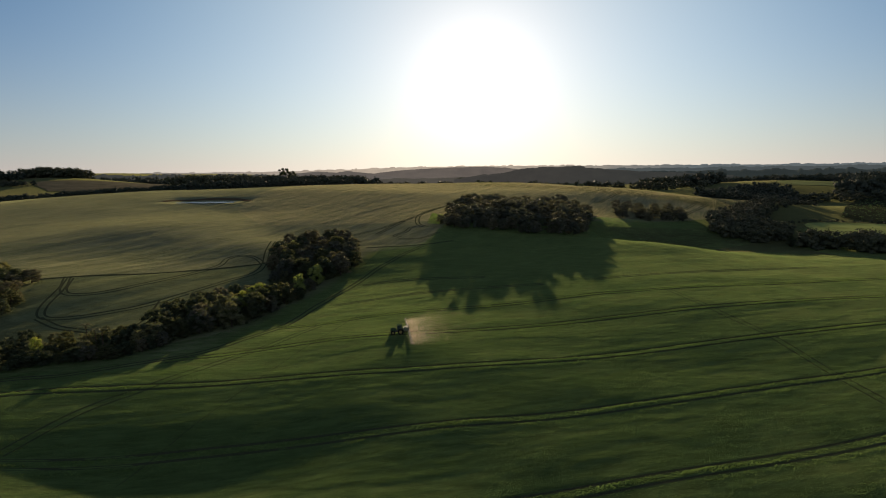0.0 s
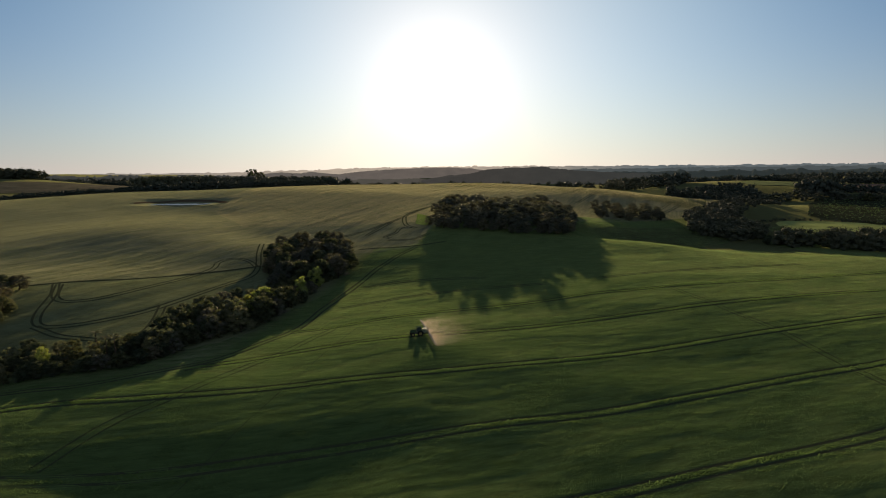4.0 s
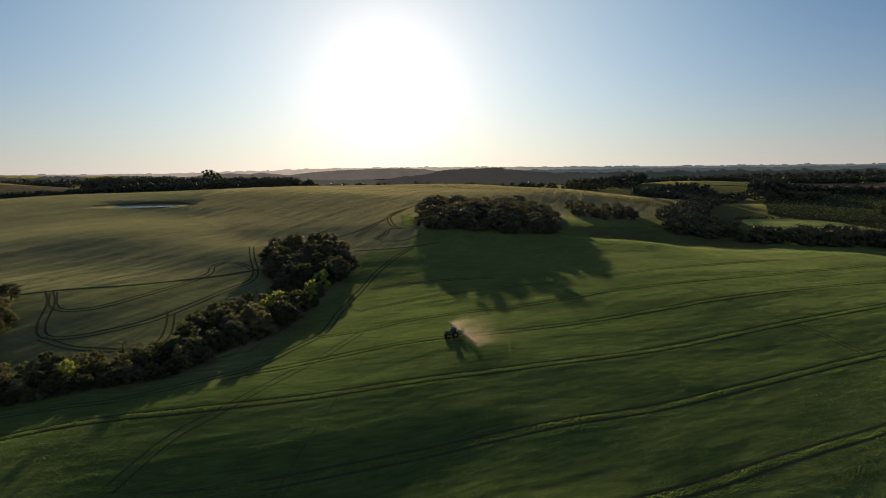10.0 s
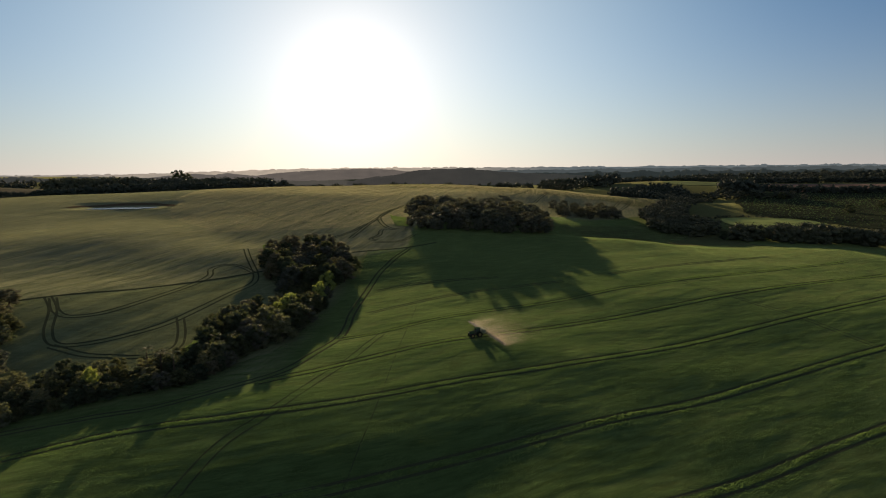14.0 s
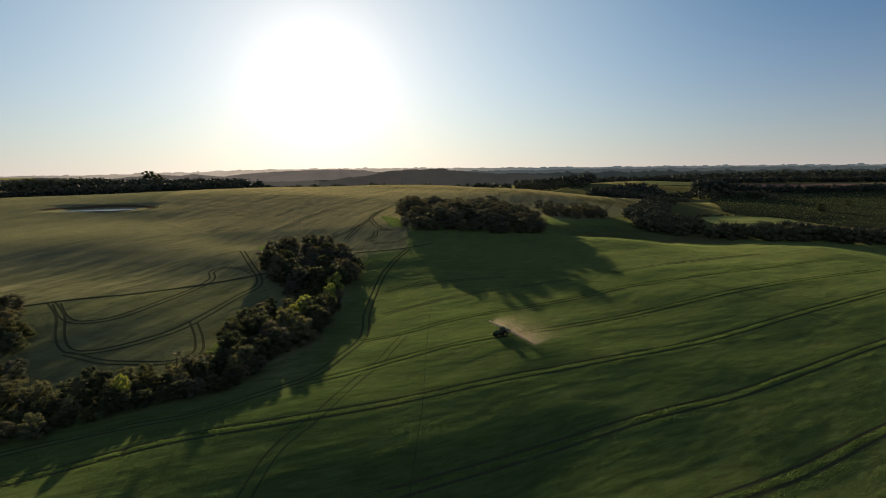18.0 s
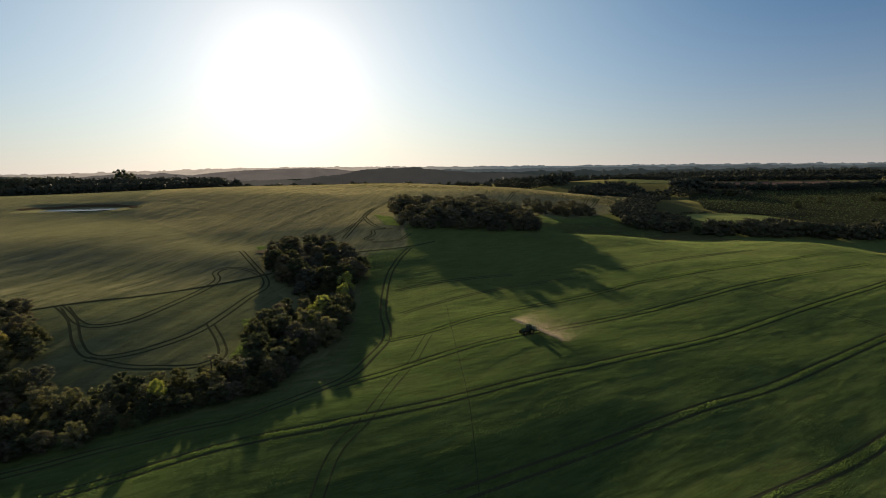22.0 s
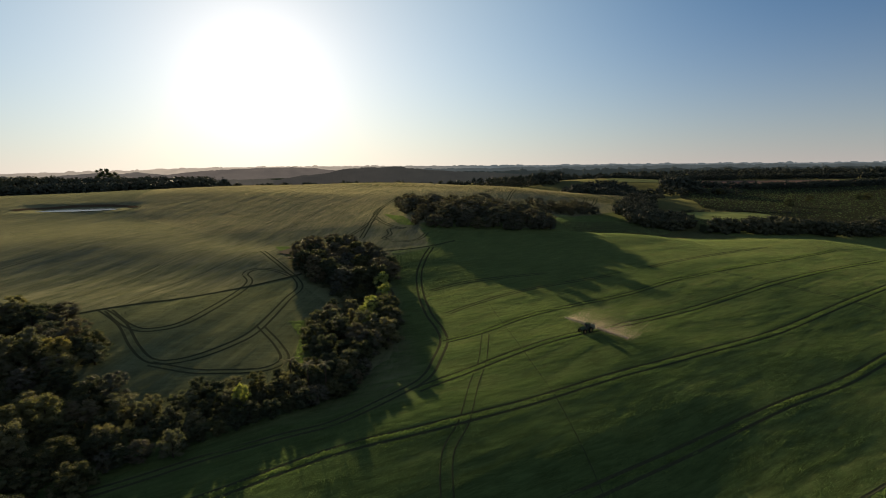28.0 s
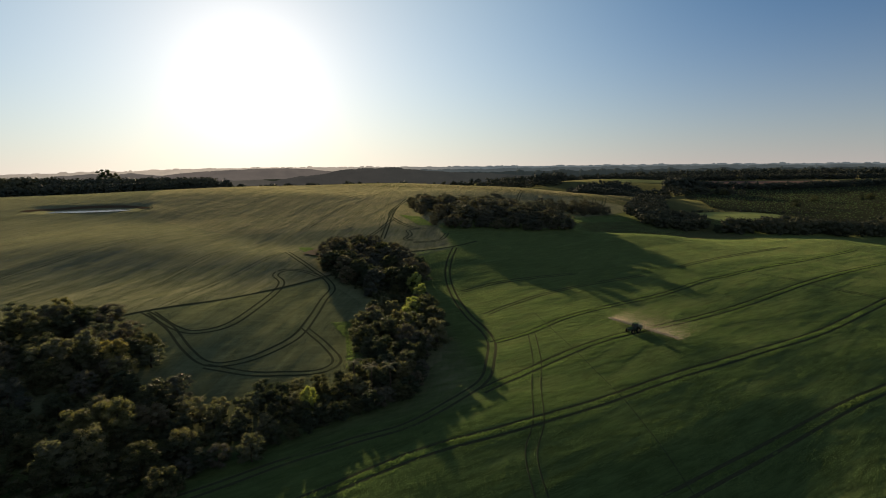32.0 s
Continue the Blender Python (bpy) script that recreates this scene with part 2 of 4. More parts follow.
def smooth(a, b, v):
    s = np.clip((v - a) / (b - a), 0, 1)
    return s * s * (3 - 2 * s)


def height(x, y):
    x, y = np.asarray(x, float), np.asarray(y, float)
    r = np.hypot(x + 40, y - 250)
    z = 14 + 16 * smooth(780, 1150, r) + 14 * smooth(1100, 4300, r)
    for mx_, my_, h, s in MOUNDS:
        z = z + h * np.exp(-((x - mx_) ** 2 + (y - my_) ** 2) / (2 * s * s))
    far = smooth(750, 1800, r)
    turn = np.degrees(np.arctan2(x + 40, y))
    z = z - 32 * np.exp(-((turn - 6) / 24) ** 4) * smooth(880, 1100, r)
    z = z + far * (7 * np.sin(x / 310 + 1.3) * np.cos(y / 270) + 5 * np.sin((x + y) / 170))
    west = np.maximum(smooth(-70, -105, x) * (y > 150), smooth(345, 375, y))
    across, along = 0.89 * x - 0.45 * y, 0.45 * x + 0.89 * y
    waves = 0.09 * np.sin(y / 6.1 + 2.2 * np.sin(x / 37) + x / 29) + 0.07 * np.sin(y / 3.7 - x / 11 + 1.7 * np.sin(x / 19 + y / 41))
    drills = 0.07 * np.sin(across / 2.3 + 1.8 * np.sin(along / 47)) + 0.09 * np.sin(across / 4.4 + 2 * np.sin(along / 71 + across / 60)) 
    z = z + (1 - far) * (waves * (1 - west) + drills * west + 0.22 * np.sin(x / 27 + y / 38) * np.sin(y / 23 - x / 61))
    k = np.exp(-(((x + 240) / 40) ** 4 + ((y - 571) / 23) ** 4))
    return z * (1 - k) + 28.6 * k


def ground_at(x, y):
    return float(height(x, y))


def graded(lo, hi, step, far, grow=1.13):
    out = list(np.arange(lo, hi + 0.1, step))
    d, v = step, out[-1]
    while v < far:
        d *= grow
        v += d
        out.append(v)
    d, v = step, out[0]
    while v > -far:
        d *= grow
        v -= d
        out.insert(0, v)
    return np.array(out)


def mesh_object(name, verts, faces, mat, parent=None, smooth_shade=False):
    me = bpy.data.meshes.new(name)
    me.from_pydata(verts if isinstance(verts, list) else verts.tolist(), [], faces if isinstance(faces, list) else faces.tolist())
    me.materials.append(mat)
    if smooth_shade:
        me.polygons.foreach_set("use_smooth", [True] * len(me.polygons))
    me.update()
    ob = new(name, me)
    if parent is not None:
        ob.parent = parent
    return ob


def build_ground():
    xs, ys = graded(-360, 420, 3.0, 4900, 1.09), graded(40, 700, 3.0, 4900, 1.09)
    X, Y = np.meshgrid(xs, ys)
    Z = height(X, Y)
    n, k = len(ys), len(xs)
    idx = np.arange(n * k).reshape(n, k)
    faces = np.stack([idx[:-1, :-1], idx[:-1, 1:], idx[1:, 1:], idx[1:, :-1]], -1).reshape(-1, 4)
    ob = mesh_object("ground", np.stack([X, Y, Z], -1).reshape(-1, 3), faces, FIELD, None, True)
    ripe = np.maximum(smooth(150, 172, Y) * smooth(-6, 6, (-75 - X) + (Y - 200) * 0.22), smooth(-3, 3, Y - (349 + 0.35 * np.maximum(X, -40)) - 60 * smooth(-16, 4, X)))
    hedge_line = np.where(X > 240, smooth(-8, 8, Y - (385 - 0.36 * (X - 250))), 1.0)
    wild = np.maximum(hedge_line * smooth(-15, 25, (X - 205) * 0.8 + (Y - 345) - 260 * smooth(430, 470, Y) * (1 - smooth(235, 330, X))), smooth(720, 800, np.hypot(X + 40, Y - 100)))
    ripe = ripe - 0.45 * smooth(3, -3, Y - np.interp(X, [-178, -149, -131, -109, -88], [241, 259, 274, 294, 312])) * (Y < 320) * (X < -80) * ripe
    at = ob.data.attributes.new("ripe", "FLOAT", "POINT")
    at.data.foreach_set("value", np.clip(ripe, 0, 1).ravel().astype(np.float32))
    at = ob.data.attributes.new("wild", "FLOAT", "POINT")
    at.data.foreach_set("value", np.clip(wild, 0, 1).ravel().astype(np.float32))
    return tagged(ob, "rolling green crop fields with sunlit ridges", "ground", "", "structure")


build_ground()


# ---- wheel tracks ----
def spline(points, step=1.5):
    p = [np.array(q, float) for q in points]
    p = [2 * p[0] - p[1]] + p + [2 * p[-1] - p[-2]]
    out = []
    for a, b, c, d in zip(p, p[1:], p[2:], p[3:]):
        n = max(2, int(np.linalg.norm(c - b) / step))
        for i in range(n):
            t = i / n
            out.append(0.5 * (2 * b + (c - a) * t + (2 * a - 5 * b + 4 * c - d) * t * t + (3 * b - a - 3 * c + d) * t ** 3))
    out.append(p[-2])
    return np.array(out)


def ribbon(name, line, offset, profile, mat, parent):
    tan = np.gradient(line, axis=0)
    tan /= np.linalg.norm(tan, axis=1)[:, None] + 1e-9
    nor = np.stack([-tan[:, 1], tan[:, 0]], 1)
    rows = []
    for u, dz in profile:
        q = line + nor * (offset + u)
        rows.append(np.column_stack([q, height(q[:, 0], q[:, 1]) + dz]))
    V = np.stack(rows, 1)
    n, k = V.shape[:2]
    idx = np.arange(n * k).reshape(n, k)
    f = np.stack([idx[:-1, :-1], idx[1:, :-1], idx[1:, 1:], idx[:-1, 1:]], -1).reshape(-1, 4)
    return mesh_object(name, V.reshape(-1, 3), f, mat, parent, False)


RUT_PROFILE = [(-0.50, -0.05), (-0.34, 0.06), (-0.22, 0.01), (0.22, 0.01), (0.34, 0.06), (0.50, -0.05)]


FAINT_PROFILE = [(-0.16, -0.03), (-0.1, 0.045), (0.1, 0.045), (0.16, -0.03)]
CROSS_PROFILE = [(-0.2, -0.03), (-0.13, 0.10), (0.13, 0.10), (0.2, -0.03)]
LINES = []


def tracks(points, gauge=2.4, label="pair of dark wheel tracks pressed into green crop"):
    line = spline(points)
    faint = "faint" in label
    if not faint:
        LINES.append((spline(points, 0.3), gauge))
    top = tagged(new("wheel_track"), label, "wheel track", "tracks across the fields", "structure")
    for s in (-1, 1):
        ribbon("rut", line, s * gauge / 2, (CROSS_PROFILE if "crossing" in label else FAINT_PROFILE) if faint else RUT_PROFILE, RUT, top)


tracks([(215, 231), (160, 221), (111, 209), (64, 198), (22, 190), (-26, 183), (-50, 177), (-72, 168), (-84, 162)], 2.9)
tracks([(200, 203), (153, 189), (114, 179), (82, 171), (36, 160), (2, 155), (-30, 151), (-59, 146), (-87, 141), (-109, 138), (-140, 131)], 2.9)
tracks([(165, 163), (123, 150), (92, 143), (59, 135), (29, 128), (2, 124), (-24, 120), (-48, 116), (-71, 112), (-93, 109), (-130, 103)], 2.9)
tracks([(150, 131), (96, 115), (72, 109), (44, 103), (12, 96), (-20, 91), (-60, 86)], 2.9)
tracks([(-13, 344), (-26, 321), (-37, 297), (-46, 268), (-54, 235), (-57, 216), (-61, 201), (-70, 184), (-79, 170), (-90, 161), (-106, 152), (-121, 150), (-137, 148), (-160, 140)])
tracks([(-61, 200), (-46, 203), (-25, 211), (1, 217), (31, 220), (64, 228), (80, 230), (138, 243), (221, 262)])
tracks([(-168, 246), (-160, 230), (-154, 211), (-149, 202), (-142, 201), (-133, 207), (-122, 221), (-113, 243), (-105, 266), (-98, 284), (-98, 301), (-104, 328), (-109, 356)])
tracks([(-166, 245), (-158, 228), (-151, 224), (-141, 232), (-129, 260), (-119, 291), (-120, 307), (-114, 315), (-105, 311), (-98, 301)])
tracks([(94, 233), (101, 200), (106, 176), (107, 154), (108, 130)], 2.4, "faint wheel tracks crossing the crop")
tracks([(-47, 233), (-33, 240), (-10, 247), (15, 250), (45, 249)])
tracks([(-40, 272), (-23, 276), (-8, 275), (20, 270)])
tracks([(71, 253), (115, 265), (164, 280), (193, 287)])
tracks([(-46, 200), (-58, 177), (-68, 161), (-79, 142), (-88, 130), (-95, 112)], 2.4, "faint wheel tracks crossing the crop")
tracks([(-46, 385), (-35, 413), (-17, 461), (6, 519), (33, 573)])
DARK_PAIR = "pair of dark wheel tracks across olive crop"
tracks([(8, 523), (-8, 488), (-19, 453), (-19, 414), (-12, 398)], 2.6, DARK_PAIR)
tracks([(-20, 446), (-39, 413), (-52, 395), (-64, 382)], 2.4, DARK_PAIR)
tracks([(-14, 401), (-23, 401), (-26, 388), (-33, 378), (-29, 372)], 2.4, DARK_PAIR)
tracks([(-3, 380), (-12, 368), (-22, 365), (-31, 368)], 2.4, DARK_PAIR)
tracks([(-210, 540), (-200, 552), (-195, 570), (-202, 584)], 2.6, DARK_PAIR)
tracks([(202, 477), (222, 512), (247, 540), (272, 570)], 3.0, DARK_PAIR)
tracks([(196, 482), (214, 515), (238, 545), (262, 575)], 3.0, DARK_PAIR)
tracks([(150, 618), (168, 637), (191, 666)], 3.0, DARK_PAIR)
tracks([(159, 573), (181, 607), (206, 644)], 3.0, DARK_PAIR)
for pts in ([(-164, 251), (-150, 287), (-128, 326), (-111, 355)], [(-182, 273), (-167, 307), (-151, 347), (-140, 362)], [(-240, 290), (-222, 330), (-196, 380), (-176, 420)], [(-155, 546), (-122, 502), (-99, 463), (-84, 452)], [(-91, 423), (-79, 445), (-60, 485), (-38, 530)], [(-122, 545), (-101, 595), (-88, 643)], [(-66, 426), (-37, 484), (-9, 545)], [(-44, 400), (-20, 470), (5, 545)]):
    tracks(pts, 2.2, "faint drill lines across the olive crop")
tracks([(-118, 230), (-114, 213), (-113, 200), (-118, 193), (-127, 192), (-138, 194), (-149, 200)])


def furrow(points):
    top = tagged(new("furrow"), "narrow dark seed furrow through green crop", "furrow", "tracks across the fields", "structure")
    ribbon("rut", spline(points), 0.0, [(-0.13, -0.03), (-0.07, 0.055), (0.07, 0.055), (0.13, -0.03)], RUT, top)


furrow([(-27, 236), (-44, 176), (-52, 147), (-59, 125), (-66, 104)])


def bank(points, label):
    top = tagged(new("terrace_bank"), label, "bank", "", "structure")
    ribbon("turf", spline(points), 0.0, [(-1.3, -0.1), (-0.4, 0.22), (0.2, 0.25), (0.9, 0.0), (1.6, -0.1)], RUT, top)


bank([(-178, 241), (-149, 259), (-131, 274), (-109, 294), (-88, 312)], "dark grassy terrace bank across the field")
bank([(-48, 345), (-38, 346), (-24, 346), (-9, 348), (6, 354)], "dark grassy terrace bank beside the trees")

# ---- trees ----
def tube(verts, faces, path, radii, sides=6):
    start = len(verts)
    for p, r in zip(path, radii):
        for k in range(sides):
            a = 2 * math.pi * k / sides
            verts.append((p[0] + r * math.cos(a), p[1] + r * math.sin(a), p[2]))
    for i in range(len(path) - 1):
        for k in range(sides):
            a, b = start + i * sides + k, start + i * sides + (k + 1) % sides
            faces.append((a, b, b + sides, a + sides))


def crown_mesh(name, rng, lobes, leaves, size, mat, core=0.66):
    """Leaves as small blades on the shells of uneven lobes, round a ragged core."""
    V, Fq = [], []
    w = np.array([l[3] ** 2 for l in lobes])
    counts = np.maximum(7, (leaves * w / w.sum()).astype(int))
    for (cx, cy, cz, r), n in zip(lobes, counts):
        d = rng.normal(size=(n, 3))
        d /= np.linalg.norm(d, axis=1)[:, None]
        d[:, 2] = np.where(d[:, 2] < -0.5, -d[:, 2], d[:, 2])
        rad = r * (core - 0.04 + (1.18 - core) * rng.random(n))
        c = np.array((cx, cy, cz)) + d * rad[:, None] * np.array((1, 1, 0.82))
        nrm = d + rng.normal(scale=0.55, size=(n, 3))
        nrm /= np.linalg.norm(nrm, axis=1)[:, None]
        u = np.cross(nrm, rng.normal(size=(n, 3)))
        u /= np.linalg.norm(u, axis=1)[:, None]
        v = np.cross(nrm, u)
        s = size * (0.6 + 0.8 * rng.random(n))[:, None]
        for sx, sy, dz in ((-1, -0.6, 0), (1, -0.5, 0.2), (0.1, 1.1, -0.1)):
            V.append(c + u * s * sx + v * s * sy + nrm * s * dz)
    q = np.concatenate([np.stack(V[i:i + 3], 1).reshape(-1, 3) for i in range(0, len(V), 3)])
    faces = np.arange(len(q)).reshape(-1, 3)
    cv, cf = [], []
    for cx, cy, cz, r in lobes:
        bm = bmesh.new()
        bmesh.ops.create_icosphere(bm, subdivisions=1, radius=r * core)
        base_i = len(q) + len(cv)
        for vtx in bm.verts:
            k = 0.8 + 0.4 * rng.random()
            cv.append((cx + vtx.co.x * k, cy + vtx.co.y * k, cz + vtx.co.z * k * 0.82))
        bm.verts.index_update()
        for f in bm.faces:
            cf.append([base_i + x.index for x in f.verts])
        bm.free()
    me = bpy.data.meshes.new(name)
    me.from_pydata(np.concatenate([q, np.array(cv)]).tolist(), [], faces.tolist() + cf)
    me.materials.append(mat)
    me.update()
    return me


def trunk_mesh(name, rng, lobes, h):
    verts, faces = [], []
    top = h * 0.6
    bend = rng.normal(scale=0.25, size=(4, 2))
    path = [(bend[i][0] * i * 0.4, bend[i][1] * i * 0.4, -0.6 + (top + 0.6) * i / 3) for i in range(4)]
    tube(verts, faces, path, [0.3, 0.22, 0.17, 0.08])
    for cx, cy, cz, r in lobes[:7]:
        s = np.array(path[1 + int(rng.integers(0, 2))])
        e = np.array((cx, cy, cz))
        m1 = s * 0.5 + e * 0.5 + np.array((0, 0, -0.3))
        tube(verts, faces, [s, m1, e], [0.11, 0.08, 0.04], 5)
    me = bpy.data.meshes.new(name)
    me.from_pydata([tuple(map(float, v)) for v in verts], [], faces)
    me.materials.append(BARK)
    me.update()
    return me


def tree_template(seed, h=10.0, spread=3.6, mat=None, leaves=5200, size=0.13, lobes_n=28, low=0.28, lobe=1.0):
    rng = np.random.default_rng(seed)
    lobes = []
    for i in range(lobes_n):
        a = 2.4 * i + rng.random()
        f = (i + 0.5) / lobes_n
        z = h * (low + (0.90 - low) * f)
        reach = spread * math.sqrt(max(0.05, 1 - abs(1.5 * f - 0.58) ** 2.6)) * (0.30 + 0.66 * rng.random())
        lobes.append((reach * math.cos(a), reach * math.sin(a), z, lobe * spread * (0.24 + 0.22 * rng.random()) * (1.1 - 0.3 * f)))
    return trunk_mesh("trunk", rng, lobes, h), crown_mesh("crown", rng, lobes, leaves, size, mat or LEAF)


BROAD = [tree_template(10 + i, low=0.12, lobes_n=30, lobe=1.0) for i in range(5)]
LIME = [tree_template(30 + i, mat=LEAF_YELLOW, low=0.15) for i in range(2)]
TAN = [tree_template(40 + i, mat=LEAF_TAN, low=0.12) for i in range(2)]
GOLD = [tree_template(45 + i, mat=LEAF_GOLD, low=0.14) for i in range(2)]
BROWN = [tree_template(50 + i, mat=LEAF_BROWN, low=0.12) for i in range(2)]
FAR_BROAD = [tree_template(80 + i, low=0.12, mat=LEAF_HAZED, lobes_n=18, lobe=1.2, leaves=2600, size=0.17) for i in range(4)]
TALL = [tree_template(60 + i, low=0.45, spread=2.6, lobes_n=16, leaves=2200) for i in range(2)]
KINDS = {
    "dark": (BROAD, "dense dark green broadleaf tree in backlight"),
    "lime": (LIME, "broadleaf tree with sunlit yellow-green crown"),
    "tan": (TAN, "broadleaf tree with pale olive and tan foliage"),
    "gold": (GOLD, "broadleaf tree with golden olive sunlit crown"),
    "brown": (BROWN, "broadleaf tree with dull brownish foliage"),
    "hill": (FAR_BROAD, "dense broadleaf tree on the hill, foliage greyed for haze"),
    "tall": (TALL, "tall bare-stemmed eucalyptus tree with dark crown"),
}


def plant(x, y, h, kind, turn, group, wide=1.0):
    models, label = KINDS[kind]
    trunk, crown = models[int(turn * 7) % len(models)]
    s = h / 10.0
    top = tagged(new("tree"), label, "tree", group)
    top.matrix_world = pose(x, y, ground_at(x, y) - 0.1, 0, 0, turn) @ Matrix.Diagonal((s * wide, s * wide, s, 1))
    for name, me in (("trunk", trunk), ("crown", crown)):
        new(name, me).parent = top


def inside(poly, x, y):
    c = False
    for (x1, y1), (x2, y2) in zip(poly, poly[1:] + poly[:1]):
        if (y1 > y) != (y2 > y) and x < (x2 - x1) * (y - y1) / (y2 - y1) + x1:
            c = not c
    return c


def spread(poly, gap, seed, tries=4000):
    rng = random.Random(seed)
    xs, ys = [p[0] for p in poly], [p[1] for p in poly]
    put = []
    for _ in range(tries):
        x, y = rng.uniform(min(xs), max(xs)), rng.uniform(min(ys), max(ys))
        if inside(poly, x, y) and all((x - a) ** 2 + (y - b) ** 2 > gap * gap for a, b in put):
            put.append((x, y))
    return put, rng


def grove(poly, gap, lo, hi, group, seed, mix_kinds=("dark",) * 6 + ("brown", "brown", "tan"), wide=1.0):
    put, rng = spread(poly, gap, seed)
    for x, y in put:
        plant(x, y, rng.uniform(lo, hi), rng.choice(mix_kinds), rng.uniform(0, 360), group, wide * rng.uniform(0.9, 1.2))


RAVINE = [
    [(-94, 330), (-82, 356), (-64, 352), (-50, 328), (-46, 308), (-60, 278), (-84, 278), (-92, 292)],
    [(-84, 278), (-62, 276), (-64, 250), (-76, 208), (-88, 190), (-102, 190), (-104, 212), (-96, 236), (-82, 252)],
    [(-90, 190), (-92, 180), (-112, 169), (-130, 163), (-146, 160), (-150, 174), (-130, 178), (-112, 180), (-100, 188)],
    [(-150, 176), (-160, 180), (-168, 192), (-174, 205), (-180, 226), (-196, 236), (-225, 225), (-225, 130), (-190, 120), (-156, 138), (-146, 158)],
]
grove(RAVINE[0], 7.0, 9, 12, "trees in the ravine", 1, ("brown",) * 5 + ("dark",) * 3, wide=1.3)
put, rng = spread(RAVINE[1], 6.6, 2)
for x, y in put:      # low growth in the gap below the upper clump
    plant(x, y, rng.uniform(7.5, 11) if y < 243 else rng.uniform(4.5, 7), rng.choice(("dark",) * 5 + ("brown", "brown", "tan", "tan")), rng.uniform(0, 360), "trees in the ravine", rng.uniform(1.05, 1.4))
grove(RAVINE[2], 4.5, 4.6, 6.8, "trees in the ravine", 3, ("dark",) * 6 + ("tan", "tan", "tan", "lime"), 1.15)
put, rng = spread(RAVINE[3], 7.6, 4)
for x, y in put:
    # dark-leaved trees only at the front, standing in for its shade
    pool = ("dark",) * 6 + ("tan",) * 1 + ("brown",) * 3 if y > 165 else ("dark",)
    plant(x, y, rng.uniform(6, 9.5) * (0.55 + 0.45 * min(1, max(0, (y - 130) / 45))), rng.choice(pool), rng.uniform(0, 360), "trees in the ravine", rng.uniform(1.25, 1.75))
rng = random.Random(31)
for x, y in spline([(-164, 148), (-146, 153), (-132, 158), (-116, 162), (-102, 167), (-94, 179)], 3.6):      # low front of the hedge
    plant(x + rng.uniform(-1.2, 1.2), y + rng.uniform(-1.0, 1.5), rng.uniform(3.6, 5.4), rng.choice(("dark", "dark", "dark", "brown")), rng.uniform(0, 360), "trees in the ravine", rng.uniform(1.2, 1.6))
grove([(4, 410), (20, 396), (48, 386), (80, 378), (90, 402), (120, 500), (125, 528), (90, 538), (45, 545), (20, 528), (2, 460)], 11.5, 8, 14.5, "island of trees in the field", 5, ("hill",) * 7 + ("brown",), 1.75)
rng = random.Random(55)
for x, y in spline([(0, 402), (8, 391), (24, 384), (45, 376), (64, 371), (84, 368), (94, 384), (97, 400), (104, 420), (112, 445), (122, 475), (129, 505)], 5.5):
    plant(x + rng.uniform(-2.5, 2.5), y + rng.uniform(-3, 5), rng.uniform(6, 12), rng.choice(("hill", "hill", "hill", "brown")), rng.uniform(0, 360), "island of trees in the field", 1.45)
grove([(150, 490), (165, 540), (205, 528), (222, 510), (208, 480), (175, 478)], 10.5, 8, 11, "small copse behind the field", 6, ("hill",), 1.5)
for x, y, h, k, w in ((-80, 226, 11, "lime", 0.95), (-84, 221, 8.5, "lime", 0.9), (-67, 254, 10.5, "lime", 0.7), (-164, 207, 7.5, "dark", 1.5), (-169, 214, 8, "brown", 1.5), (-162, 200, 6.5, "tan", 1.5), (-167, 203, 7, "dark", 1.5), (-176, 235, 6.5, "brown", 1.9), (-183, 229, 7, "brown", 1.4), (-181, 233, 6.8, "dark", 1.9), (-179, 227, 6.0, "brown", 1.9), (-186, 223, 7, "dark", 1.7), (-177, 219, 6, "tan", 1.6), (-174, 210, 6.5, "brown", 1.6), (-171, 200, 6.5, "dark", 1.6), (-191, 229, 7.5, "brown", 1.4), (-63, 272, 11, "lime", 0.85), (-94, 222, 8.5, "tan", 1.2), (-103, 200, 7, "tan", 1.2), (-187, 236, 7, "tan", 1.5), (-189, 232, 8, "tan", 1.5), (-93, 188, 8, "dark", 1.2), (-97, 183, 7.5, "tan", 1.2), (-103, 181, 7, "dark", 1.3), (-108, 174, 6.5, "dark", 1.4), (-112, 180, 6.5, "dark", 1.3), (-89, 195, 8.5, "dark", 1.2), (-126, 167, 7.8, "lime", 0.7), (-166, 167, 9.8, "gold", 1.35), (-172, 164, 9.2, "gold", 1.2), (-169, 156, 9.2, "tan", 1.2), (-174, 153, 8.8, "tan", 1.2), (-168, 192, 7.5, "tan", 1.3), (-177, 200, 10.8, "tan", 1.25), (-183, 196, 10.6, "tan", 1.3), (-170, 198, 9.4, "gold", 1.2), (-189, 236, 9.4, "gold", 1.1), (-155, 181, 7.6, "brown", 1.4), (-140, 152, 6.5, "tan", 1.1), (-153, 157, 7.2, "tan", 1.0), (-78, 232, 11.2, "lime", 0.9), (-95, 223, 9.2, "tan", 1.0), (-101, 221, 8.6, "tan", 0.9)):
    plant(x, y, h, k, h * 57.0, "trees in the ravine", w)


